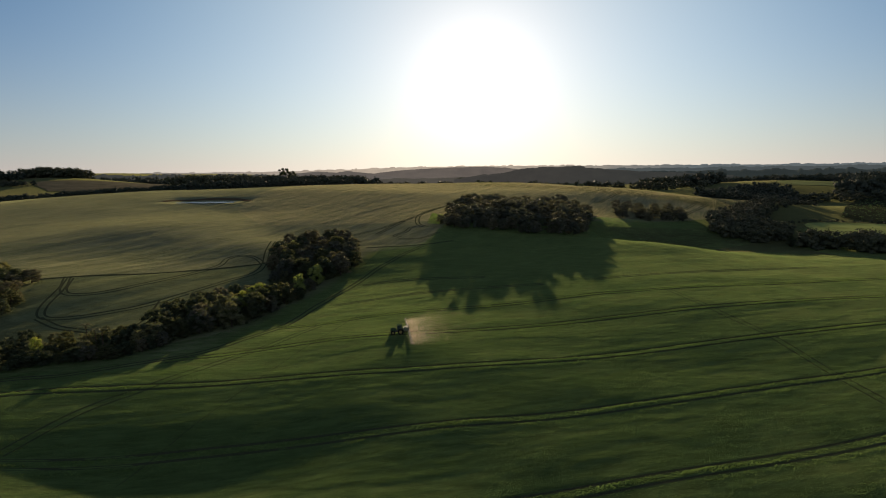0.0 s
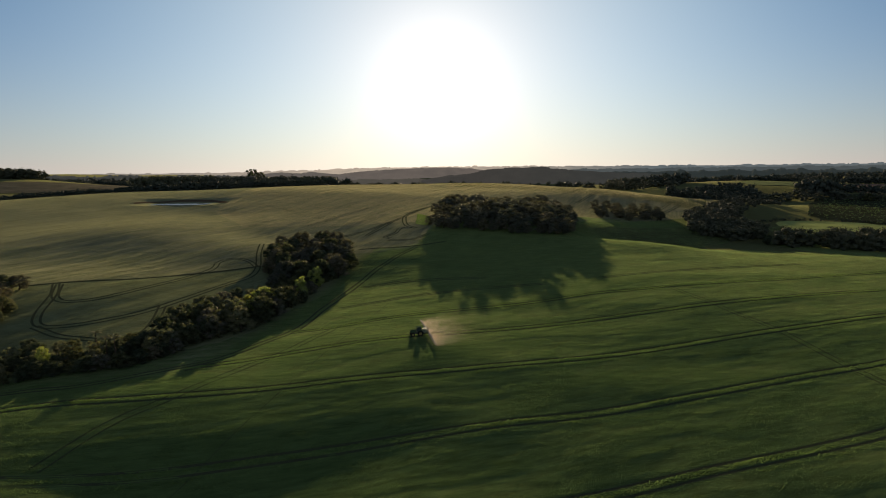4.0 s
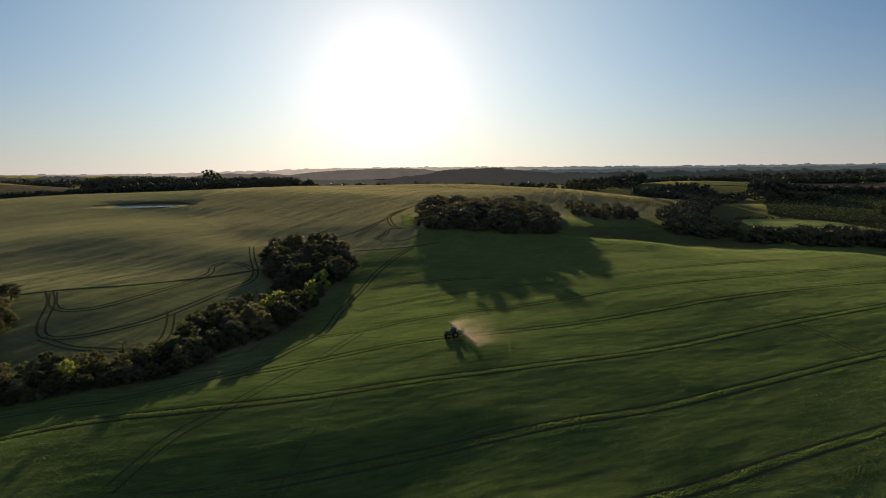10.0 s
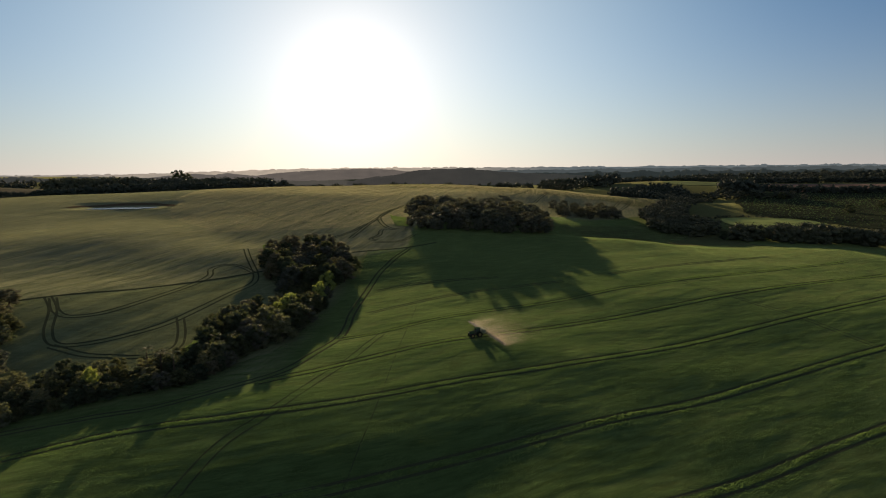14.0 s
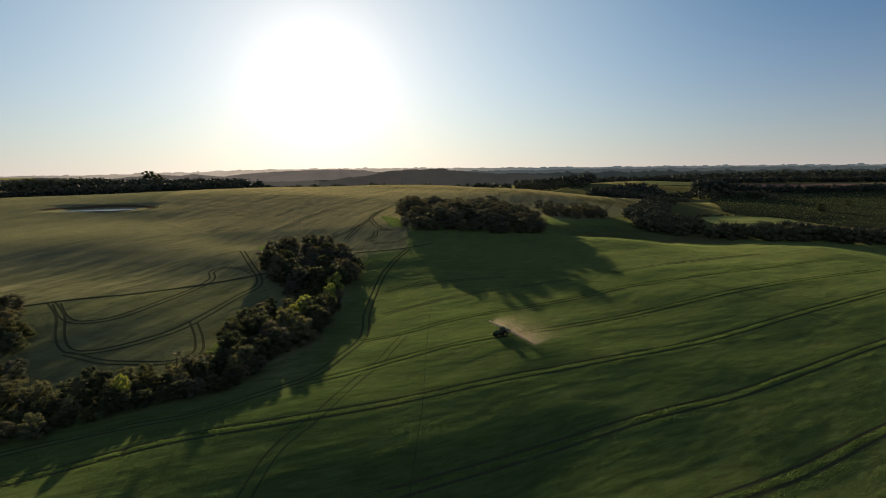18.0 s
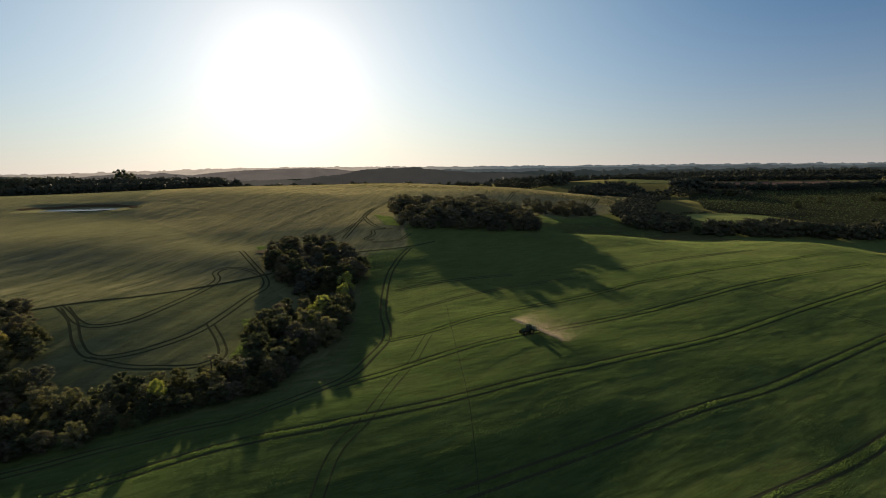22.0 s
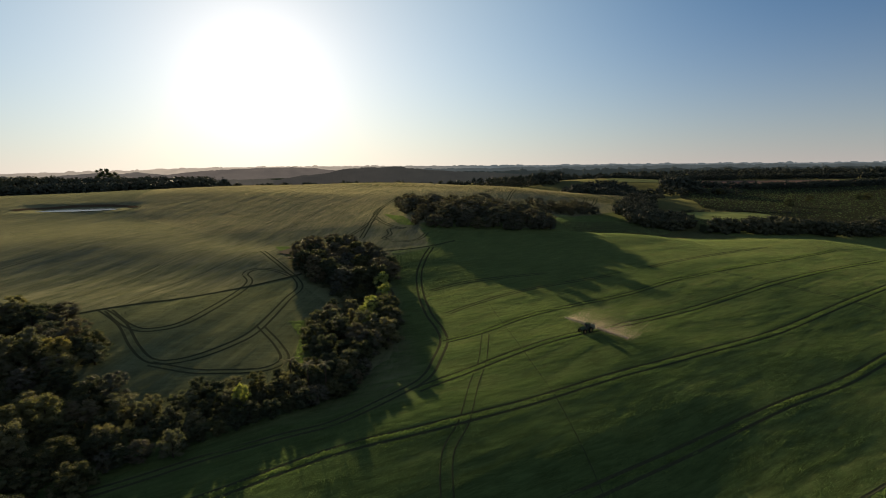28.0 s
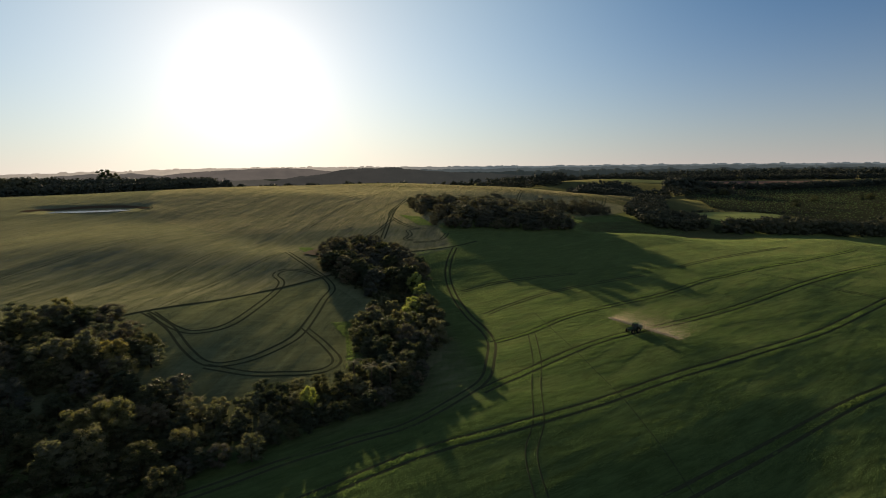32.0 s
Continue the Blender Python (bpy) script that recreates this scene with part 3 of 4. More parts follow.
# ---- palms in the hedge ----
def palm(x, y, h, seed):
    rng = random.Random(seed)
    top = tagged(new("palm"), "feathery palm rising above the hedge", "palm", "palms in the ravine")
    verts, faces = [], []
    tube(verts, faces, [(0, 0, -0.3), (0.1, 0.05, h * 0.5), (0.05, 0.1, h)], [0.24, 0.17, 0.14], 8)
    mesh_object("trunk", [tuple(map(float, v)) for v in verts], faces, BARK, top)
    for k in range(18):
        a, lift, L = k * 2.4 + rng.uniform(-0.2, 0.2), rng.uniform(0.1, 1.1), rng.uniform(2.2, 3.0)
        verts, faces = [], []
        for i in range(10):
            t = i / 9
            r = L * t * (1 - 0.12 * t * t)
            verts.append((r * math.cos(a), r * math.sin(a), h + L * (lift * t - (0.55 + 0.35 * lift) * t * t)))
        for i in range(9):
            for s in (-1, 1):
                w = 0.55 * math.sin(math.pi * min(1, 0.12 + i / 8 * 0.88)) + 0.03
                bx, by, bz = verts[i]
                verts.append((bx - s * w * math.sin(a) + 0.25 * math.cos(a), by + s * w * math.cos(a) + 0.25 * math.sin(a), bz - 0.35 * w))
                faces.append((i, len(verts) - 1, i + 1))
        mesh_object("frond", verts, faces, LEAF_TAN, top)
    top.matrix_world = pose(x, y, ground_at(x, y))


palm(-114, 173, 9.0, 1)
palm(-106, 168, 8.6, 2)
palm(-110, 171, 7.8, 3)


# ---- woods and scrub too far or too many to count ----
def lump_template(seed, mat, leaves=46, parts=8, size=0.055):
    rng = np.random.default_rng(seed)
    lobes = [(0.30 * math.cos(2.4 * i) * (0.3 + rng.random()), 0.30 * math.sin(2.4 * i) * (0.3 + rng.random()), 0.18 + 0.62 * i / (parts - 1), 0.19 + 0.12 * rng.random()) for i in range(parts)]
    me = crown_mesh("lump", rng, lobes, leaves, size, mat, 0.62)
    V = np.array([v.co[:] for v in me.vertices])
    Fs = [list(p.vertices) for p in me.polygons]
    bpy.data.meshes.remove(me)
    return V, Fs


LUMPS = [lump_template(70 + i, LEAF, 95, 6) for i in range(5)]
FINE_LUMPS = [lump_template(90 + i, LEAF, 420, 9, 0.03) for i in range(5)]
SHRUBS = [lump_template(75 + i, LEAF, 16, 2) for i in range(4)]


def woods(name, places, label, category, mat, seed, models=None):
    """places: x, y, height, width of every crown; all joined."""
    rng = random.Random(seed)
    VV, FF, n = [], [], 0
    for x, y, h, w in places:
        V, Fs = rng.choice(models or LUMPS)
        a = rng.uniform(0, 6.28)
        R = np.array(((math.cos(a) * w, -math.sin(a) * w, 0), (math.sin(a) * w, math.cos(a) * w, 0), (0, 0, h)))
        VV.append(V @ R.T + np.array((x, y, ground_at(x, y) - 0.08 * h)))
        FF.extend([[i + n for i in f] for f in Fs])
        n += len(V)
    return tagged(mesh_object(name, np.concatenate(VV), FF, mat), label, category, "", "stuff")


def wood_in(poly, gap, lo, hi, seed, label, mat=None, name="woods", wide=1.0, tries=2500, models=None):
    put, rng = spread(poly, gap, seed, tries)
    woods(name, [(x, y, h, h * wide * rng.uniform(0.8, 1.2)) for x, y in put for h in (rng.uniform(lo, hi),)], label, "woods", mat or LEAF_FAR, seed, models)


def strip(points, width, gap, lo, hi, seed, label, mat=None, name="woods", wide=1.1, models=None):
    rng = random.Random(seed)
    line = spline(points, gap)
    out = []
    for x, y in line:
        for _ in range(max(1, int(width / gap))):
            h = rng.uniform(lo, hi)
            out.append((x + rng.uniform(-0.5, 0.5) * width, y + rng.uniform(-0.5, 0.5) * width, h, h * wide * rng.uniform(0.8, 1.25)))
    woods(name, out, label, "woods", mat or LEAF_FAR, seed, models)


wood_in([(215, 440), (245, 424), (255, 455), (290, 500), (272, 526), (225, 475)], 6.5, 8, 13, 107, "dense dark woods filling the side valley", wide=1.1, models=FINE_LUMPS)
wood_in([(294, 504), (400, 600), (408, 635), (340, 590), (278, 532)], 6.5, 3.5, 6.0, 105, "low dark thicket along the valley side", wide=1.3, models=FINE_LUMPS)
wood_in([(206, 420), (222, 398), (245, 396), (262, 425), (244, 442), (214, 444)], 5.5, 8, 11, 106, "dense dark woods filling the side valley", wide=1.15, models=FINE_LUMPS)
strip([(250, 374), (290, 356), (350, 336), (430, 316), (520, 290), (640, 262)], 24, 5.5, 6.5, 14.5, 108, "dark hedge of trees below the field ridge", models=FINE_LUMPS)
strip([(285, 466), (320, 468), (355, 462), (392, 444), (430, 420)], 8, 4, 1.4, 2.8, 109, "low shrubs along the meadow edge")
wood_in([(290, 640), (330, 610), (430, 690), (470, 760), (430, 800), (360, 770)], 8, 9, 15, 110, "dark woods behind the field crest", models=FINE_LUMPS)
strip([(350, 735), (420, 705), (490, 670), (560, 640)], 22, 8, 9, 14, 111, "dark tree belt across the valley")
wood_in([(390, 920), (430, 905), (470, 935), (460, 975), (410, 970)], 11, 17, 23, 112, "tall dark grove on the far slope")
wood_in([(500, 700), (530, 688), (545, 710), (525, 730), (505, 722)], 9, 20, 26, 113, "cluster of tall dark trees among fields")
strip([(-620, 600), (-480, 720), (-345, 808)], 55, 7, 7, 11, 114, "dark tree belt behind the crest")
strip([(-345, 808), (-230, 880), (-170, 910)], 60, 7, 10, 16, 128, "taller dark trees behind the crest")
wood_in([(-470, 980), (-380, 1000), (-350, 1030), (-400, 1080), (-490, 1060)], 8, 22, 28, 115, "dark plantation grove on the far slope", wide=0.95)
strip([(-360, 1030), (-300, 1050), (-250, 1020), (-150, 1030)], 60, 6, 18, 27, 116, "mixed trees on the far slope")
wood_in([(-880, 1170), (-780, 1230), (-800, 1290), (-900, 1240)], 9, 20, 25, 117, "dark grove on the horizon")
strip([(-1250, 1400), (-900, 1560), (-600, 1620), (-350, 1600), (-100, 1560)], 110, 18, 14, 22, 118, "far dark woodland")
strip([(380, 1010), (470, 1150), (600, 1330)], 60, 10, 14, 20, 119, "dark woods on the far slope")
strip([(600, 1340), (800, 1250), (1100, 1050), (1400, 800)], 120, 20, 12, 20, 120, "far dark woodland")
strip([(500, 1050), (700, 950), (900, 880), (1150, 760)], 34, 6.5, 8, 14, 121, "far tree belt between brown fields")
strip([(560, 760), (660, 730), (760, 700), (900, 640)], 30, 6, 7, 13, 122, "tree belt between fields")
strip([(800, 1920), (1100, 1800), (1500, 1500), (1900, 1100)], 150, 30, 16, 24, 123, "far dark woodland")
strip([(-1500, 1700), (-1000, 1900), (-500, 2000), (-200, 2050)], 150, 30, 16, 24, 124, "far dark woodland")
strip([(-900, 1035), (-830, 1030), (-770, 1040)], 30, 7, 8, 12, 126, "dark hedge along the straw field")
wood_in([(-985, 1090), (-860, 1080), (-838, 1130), (-950, 1165)], 9, 16, 22, 127, "dark grove beside the straw field")
rng = random.Random(19)
woods("woods", [(x + rng.uniform(-20, 20), y + rng.uniform(-25, 25), top - ground_at(x, y), 17 * rng.uniform(0.8, 1.3)) for x, y in spline([(-170, 930), (-60, 965), (60, 985), (180, 970), (300, 930), (400, 880)], 6.0) for top in (rng.uniform(36.5, 41.0),)],
      "dark tree line in the valley behind the crest", "woods", LEAF_FAR, 125)
rng = random.Random(9)
shrubs = []
SCRUB = [(345, 486), (374, 446), (382, 410), (412, 366), (548, 284), (1000, 240), (1100, 560), (1057, 739), (875, 733), (658, 723), (498, 672)]
for row in range(72):
    for col in range(115):
        x, y = 350 + col * 6.4 + rng.uniform(-1.8, 1.8), 250 + row * 7 + 0.12 * col + rng.uniform(-1.6, 1.6)
        if inside(SCRUB, x, y) and rng.random() < 0.72:
            h = rng.uniform(1.6, 4.2)
            shrubs.append((x, y, h, h * rng.uniform(1.0, 1.7)))
woods("scrub", shrubs, "rows of low green shrubs in a rough field", "scrub", LEAF_SCRUB, 10, SHRUBS)
for x, y, h, k in ((-312, 1112, 67 - ground_at(-312, 1112), "tall"), (-300, 1118, 61 - ground_at(-300, 1118), "tall"), (-197, 1017, 50 - ground_at(-197, 1017), "tall"), (-188, 1020, 14, "tall"), (463, 477, 9.5, "dark"), (537, 642, 10, "dark"), (548, 515, 9, "dark"), (556, 520, 8, "tan"), (636, 503, 10, "dark"), (628, 508, 8, "dark"), (238, 381, 7.5, "dark"), (262, 388, 5, "dark")):
    plant(x, y, h, k, h * 31.0, "lone trees", 1.5 if x > 300 else 1.1)


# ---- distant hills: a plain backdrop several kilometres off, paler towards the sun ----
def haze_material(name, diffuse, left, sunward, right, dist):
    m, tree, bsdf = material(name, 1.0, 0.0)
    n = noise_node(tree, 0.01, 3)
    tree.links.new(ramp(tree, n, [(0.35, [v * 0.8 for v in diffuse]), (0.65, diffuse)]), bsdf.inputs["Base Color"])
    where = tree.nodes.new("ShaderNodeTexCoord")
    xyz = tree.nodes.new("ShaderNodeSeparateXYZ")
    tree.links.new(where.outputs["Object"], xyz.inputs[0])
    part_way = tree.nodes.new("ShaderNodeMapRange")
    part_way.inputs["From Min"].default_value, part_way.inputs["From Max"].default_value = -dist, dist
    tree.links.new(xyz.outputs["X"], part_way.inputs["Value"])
    # haze is put in as emission, warmer and brighter near the sun's bearing
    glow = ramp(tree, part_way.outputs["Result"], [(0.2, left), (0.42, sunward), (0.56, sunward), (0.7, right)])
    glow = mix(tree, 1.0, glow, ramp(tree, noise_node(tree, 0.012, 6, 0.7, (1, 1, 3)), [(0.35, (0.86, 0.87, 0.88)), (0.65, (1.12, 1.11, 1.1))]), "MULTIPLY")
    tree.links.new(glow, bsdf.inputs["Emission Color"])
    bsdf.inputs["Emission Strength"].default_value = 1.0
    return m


def ridge(name, dist, crest, rough, seed, mat, clumps=0.0):
    """A hill range: its crest as bearings in degrees from +y and heights in metres; clumps: height of woods on it."""
    rng = np.random.default_rng(seed)
    a0, a1 = crest[0][0], crest[-1][0]
    n = int((a1 - a0) * 14)
    deg = np.linspace(a0, a1, n)
    prof = np.interp(deg, [c[0] for c in crest], [c[1] for c in crest])
    kernel = np.hanning(9) / np.hanning(9).sum()
    prof = np.convolve(np.pad(prof, 4, mode="edge"), kernel, "valid")
    for k in range(1, 9):
        prof += rough * np.sin(deg * k * 1.3 + rng.random() * 6.28) / k
    i = 0
    while clumps and i < n:
        size = int(rng.integers(3, 16))
        tall = clumps * rng.uniform(0.2, 1.0) * (rng.random() < 0.6)
        u = np.linspace(-1, 1, size)[:max(0, n - i)]
        prof[i:i + size] += tall * (1 - u ** 4) * (0.55 + 0.45 * rng.random(len(u)))
        i += size
    prof += rng.random(n) * rough * 0.5
    ang = np.radians(deg)
    V = []
    for k, (d, f) in enumerate(((0, 0.0), (-90, 0.35), (-60, 0.75), (0, 1.0), (120, 0.8))):
        z = 5 + (prof - 5) * f if k else np.full(n, -40.0)
        rr = dist + d - (260 if k == 0 else 0)
        V.append(np.column_stack([-70 + rr * np.sin(ang), 15 + rr * np.cos(ang), z]))
    V = np.stack(V, 1)
    idx = np.arange(n * 5).reshape(n, 5)
    f = np.stack([idx[:-1, :-1], idx[1:, :-1], idx[1:, 1:], idx[:-1, 1:]], -1).reshape(-1, 4)
    return tagged(mesh_object(name, V.reshape(-1, 3), f, mat, None, True), "hazy blue-grey hills along the horizon", "distant hills", "", "structure")


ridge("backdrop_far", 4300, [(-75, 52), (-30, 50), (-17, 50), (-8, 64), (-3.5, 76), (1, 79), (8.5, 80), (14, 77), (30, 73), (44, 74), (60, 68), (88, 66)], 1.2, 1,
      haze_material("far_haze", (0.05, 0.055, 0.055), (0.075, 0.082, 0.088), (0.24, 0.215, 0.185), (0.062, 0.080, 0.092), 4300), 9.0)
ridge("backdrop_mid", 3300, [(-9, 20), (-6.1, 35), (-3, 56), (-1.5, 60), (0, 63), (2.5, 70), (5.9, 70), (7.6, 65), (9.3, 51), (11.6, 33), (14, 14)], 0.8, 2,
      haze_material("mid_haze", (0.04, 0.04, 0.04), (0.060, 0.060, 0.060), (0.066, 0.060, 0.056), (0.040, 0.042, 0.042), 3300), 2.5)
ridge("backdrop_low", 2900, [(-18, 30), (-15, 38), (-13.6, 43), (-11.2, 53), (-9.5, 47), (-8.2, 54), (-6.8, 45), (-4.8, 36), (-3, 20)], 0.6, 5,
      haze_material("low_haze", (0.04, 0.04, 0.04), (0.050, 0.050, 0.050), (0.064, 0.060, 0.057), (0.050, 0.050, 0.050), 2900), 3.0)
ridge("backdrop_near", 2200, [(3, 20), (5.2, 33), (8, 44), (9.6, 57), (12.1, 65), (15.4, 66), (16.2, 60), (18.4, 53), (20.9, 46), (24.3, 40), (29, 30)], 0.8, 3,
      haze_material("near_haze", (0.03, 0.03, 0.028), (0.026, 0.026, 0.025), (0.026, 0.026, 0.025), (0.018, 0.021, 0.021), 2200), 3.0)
# low ridge added to hide the dark far ground behind haze colour
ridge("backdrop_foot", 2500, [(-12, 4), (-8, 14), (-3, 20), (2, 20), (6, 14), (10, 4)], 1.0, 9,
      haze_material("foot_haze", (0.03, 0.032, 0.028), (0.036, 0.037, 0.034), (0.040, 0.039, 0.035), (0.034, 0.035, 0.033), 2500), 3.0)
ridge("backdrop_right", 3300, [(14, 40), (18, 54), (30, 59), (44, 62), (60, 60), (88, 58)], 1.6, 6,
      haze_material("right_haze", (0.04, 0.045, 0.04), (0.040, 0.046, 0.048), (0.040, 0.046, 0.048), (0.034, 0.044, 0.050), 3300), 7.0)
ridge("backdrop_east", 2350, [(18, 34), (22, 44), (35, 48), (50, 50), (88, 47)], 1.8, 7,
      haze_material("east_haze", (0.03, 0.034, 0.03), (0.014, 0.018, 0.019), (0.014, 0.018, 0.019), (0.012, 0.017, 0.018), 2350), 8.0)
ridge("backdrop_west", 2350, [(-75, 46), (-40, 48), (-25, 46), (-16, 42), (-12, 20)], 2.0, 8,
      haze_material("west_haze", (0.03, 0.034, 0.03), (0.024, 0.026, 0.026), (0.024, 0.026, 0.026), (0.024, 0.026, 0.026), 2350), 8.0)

# ---- far fields of other crops ----
def field_patch(poly, colour, label):
    xs, ys = [p[0] for p in poly], [p[1] for p in poly]
    bm = bmesh.new()
    bm.faces.new([bm.verts.new((x, y, 0)) for x, y in spline(poly + poly[:1], 12.0)[:-1]])
    for lo, hi, axis in ((min(xs), max(xs), 0), (min(ys), max(ys), 1)):
        v = lo + 12
        while v < hi:
            co, no = ((v, 0, 0), (1, 0, 0)) if axis == 0 else ((0, v, 0), (0, 1, 0))
            bmesh.ops.bisect_plane(bm, geom=bm.verts[:] + bm.edges[:] + bm.faces[:], plane_co=co, plane_no=no)
            v += 12
    for v in bm.verts:
        v.co.z = ground_at(v.co.x, v.co.y) + 0.5
    me = bpy.data.meshes.new("field")
    bm.to_mesh(me)
    bm.free()
    me.materials.append(plain("field_" + label.split()[0], colour, 0.95, 0, 0.3, 0.05))
    return tagged(new("field", me), label, "field", "", "structure")


# colour brightened to make the meadow read as sunlit
field_patch([(278, 402), (320, 398), (371, 420), (368, 448), (301, 462)], (0.20, 0.24, 0.085), "bright green meadow beside the woods")
field_patch(SCRUB, (0.036, 0.042, 0.023), "rough dark ground between the shrubs")
field_patch([(600, 735), (760, 715), (900, 610), (1000, 660), (840, 840), (700, 880)], (0.17, 0.115, 0.09), "brown ploughed field beyond the valley")
field_patch([(500, 815), (620, 800), (720, 890), (640, 945), (520, 880)], (0.19, 0.21, 0.085), "pale green field beyond the woods")
field_patch([(-690, 985), (-490, 1050), (-560, 1230), (-780, 1110)], (0.13, 0.115, 0.075), "straw-coloured meadow beyond the crest")
field_patch([(-102, 350), (-92, 364), (-87, 360), (-93, 342)], (0.15, 0.125, 0.085), "bare earth patch beside the trees")

# ---- pond ----
a = np.linspace(0, 2 * math.pi, 40, endpoint=False)
px, py = -240 + 35 * np.cos(a), 570 + 19 * np.sin(a) + 1.5 * np.cos(3 * a)
tagged(mesh_object("pond", np.column_stack([px, py, np.full(40, 28.95)]), [list(range(40))], WATER), "small still pond reflecting the pale sky", "pond", "", "structure")
EARTH = plain("bare_earth", (0.09, 0.065, 0.04), 0.95, 0, 0.4, 0.6)
dam = tagged(new("earth_bank"), "dark bare earth bank round the pond", "bank", "", "structure")
ribbon("earth", spline([(-284, 566), (-276, 582), (-256, 592), (-238, 594), (-218, 592), (-204, 582), (-197, 566)], 2.0), 0.0, [(-4.0, 0.1), (-2.0, 0.25), (0.5, 0.3), (2.5, 0.2), (4.0, -0.2)], EARTH, dam)

# ---- undergrowth below the trees ----
for k, poly in enumerate(RAVINE):
    wood_in(poly, 3.2, 2.2, 4.2, 130 + k, "dark tangled undergrowth below the trees", LEAF, "undergrowth", 1.3)


# ---- standing crop: upright tufts of blades, sown in rows, left out of the ruts and woods ----
def crop_material(name, dark, light, turn=0.0, crest=False):
    """Blades of one crop; crest: paints the sunlit far field paler and yellower."""
    m, tree, bsdf = material(name, 1.0, 0.0)
    geo = tree.nodes.new("ShaderNodeNewGeometry")
    patch = noise_node(tree, 0.05, 4, 0.6)
    streak = noise_node(tree, 0.42, 5, 0.7, (0.3, 1.5, 1), None, turn)
    c = ramp(tree, geo.outputs["Random Per Island"], [(0.0, dark), (1.0, light)])
    c = mix(tree, 0.5, c, ramp(tree, patch, [(0.3, (0.65, 0.75, 0.7)), (0.7, (1.25, 1.15, 1.1))]), "MULTIPLY")
    c = mix(tree, 0.85, c, ramp(tree, streak, [(0.36, (0.50, 0.55, 0.50)), (0.61, (1.25, 1.22, 1.18))]), "MULTIPLY")
    # the sun's brightness near the crest is put into the blade colour
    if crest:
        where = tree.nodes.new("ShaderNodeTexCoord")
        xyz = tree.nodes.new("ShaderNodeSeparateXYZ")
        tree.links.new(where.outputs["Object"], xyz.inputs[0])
        crest_light = tree.nodes.new("ShaderNodeMapRange")
        crest_light.inputs["From Min"].default_value, crest_light.inputs["From Max"].default_value = 150.0, 330.0
        tree.links.new(xyz.outputs["Y"], crest_light.inputs["Value"])
        c = mix(tree, 1.0, c, ramp(tree, crest_light.outputs["Result"], [(0.0, (0.95, 0.96, 0.95)), (1.0, (1.38, 1.24, 1.36))]), "MULTIPLY")
    tree.links.new(c, bsdf.inputs["Base Color"])
    tr = tree.nodes.new("ShaderNodeBsdfTranslucent")
    tree.links.new(mix(tree, 1.0, c, (1.05, 1.1, 0.92), "MULTIPLY"), tr.inputs["Color"])
    mx = tree.nodes.new("ShaderNodeMixShader")
    mx.inputs[0].default_value = 0.34
    tree.links.new(bsdf.outputs["BSDF"], mx.inputs[1])
    tree.links.new(tr.outputs["BSDF"], mx.inputs[2])
    tree.links.new(mx.outputs["Shader"], tree.nodes["Material Output"].inputs["Surface"])
    return m


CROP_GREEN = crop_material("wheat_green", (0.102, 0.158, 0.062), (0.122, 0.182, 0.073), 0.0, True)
CROP_OLIVE = crop_material("wheat_olive", (0.126, 0.132, 0.090), (0.162, 0.162, 0.116), -63.0)
# the olive wheat again, with the far hill's sun and haze in the colour
CROP_OLIVE_LIT = crop_material("wheat_olive_lit", (0.245, 0.222, 0.146), (0.310, 0.272, 0.186), -63.0)
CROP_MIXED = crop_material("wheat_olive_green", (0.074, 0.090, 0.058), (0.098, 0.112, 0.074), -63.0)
# paler: real on grass margins, caught sunlight painted in between the ruts
CROP_EDGE = crop_material("wheat_edge", (0.124, 0.186, 0.058), (0.164, 0.236, 0.080))


CELL = 0.4
mask = np.zeros((1700, 2100), bool)
for line, gauge in LINES:
    tan = np.gradient(line, axis=0)
    tan /= np.linalg.norm(tan, axis=1)[:, None] + 1e-9
    nor = np.stack([-tan[:, 1], tan[:, 0]], 1)
    for off in (-gauge / 2, gauge / 2):
        for w in (-0.45, -0.15, 0.15, 0.45):
            q = line + nor * (off + w)
            iy, ix = ((q[:, 1] - 60) / CELL).astype(int), ((q[:, 0] + 400) / CELL).astype(int)
            ok = (iy >= 0) & (iy < 1700) & (ix >= 0) & (ix < 2100)
            mask[iy[ok], ix[ok]] = True


def within(poly, X, Y):
    c = np.zeros(X.shape, bool)
    for (x1, y1), (x2, y2) in zip(poly, poly[1:] + poly[:1]):
        if y1 != y2:
            c ^= ((y1 > Y) != (y2 > Y)) & (X < (x2 - x1) * (Y - y1) / (y2 - y1) + x1)
    return c


def lattice(x, y, sx, sy, seed):
    """Smooth random values 0..1 with cells of sx by sy metres."""
    g = np.random.default_rng(seed).random((200, 200))
    u, v = x / sx + 500, y / sy + 500
    i, j = np.floor(u).astype(int), np.floor(v).astype(int)
    fu, fv = smooth(0, 1, u - i), smooth(0, 1, v - j)
    i0, i1, j0, j1 = i % 200, (i + 1) % 200, j % 200, (j + 1) % 200
    return (g[i0, j0] * (1 - fu) + g[i1, j0] * fu) * (1 - fv) + (g[i0, j1] * (1 - fu) + g[i1, j1] * fu) * fv


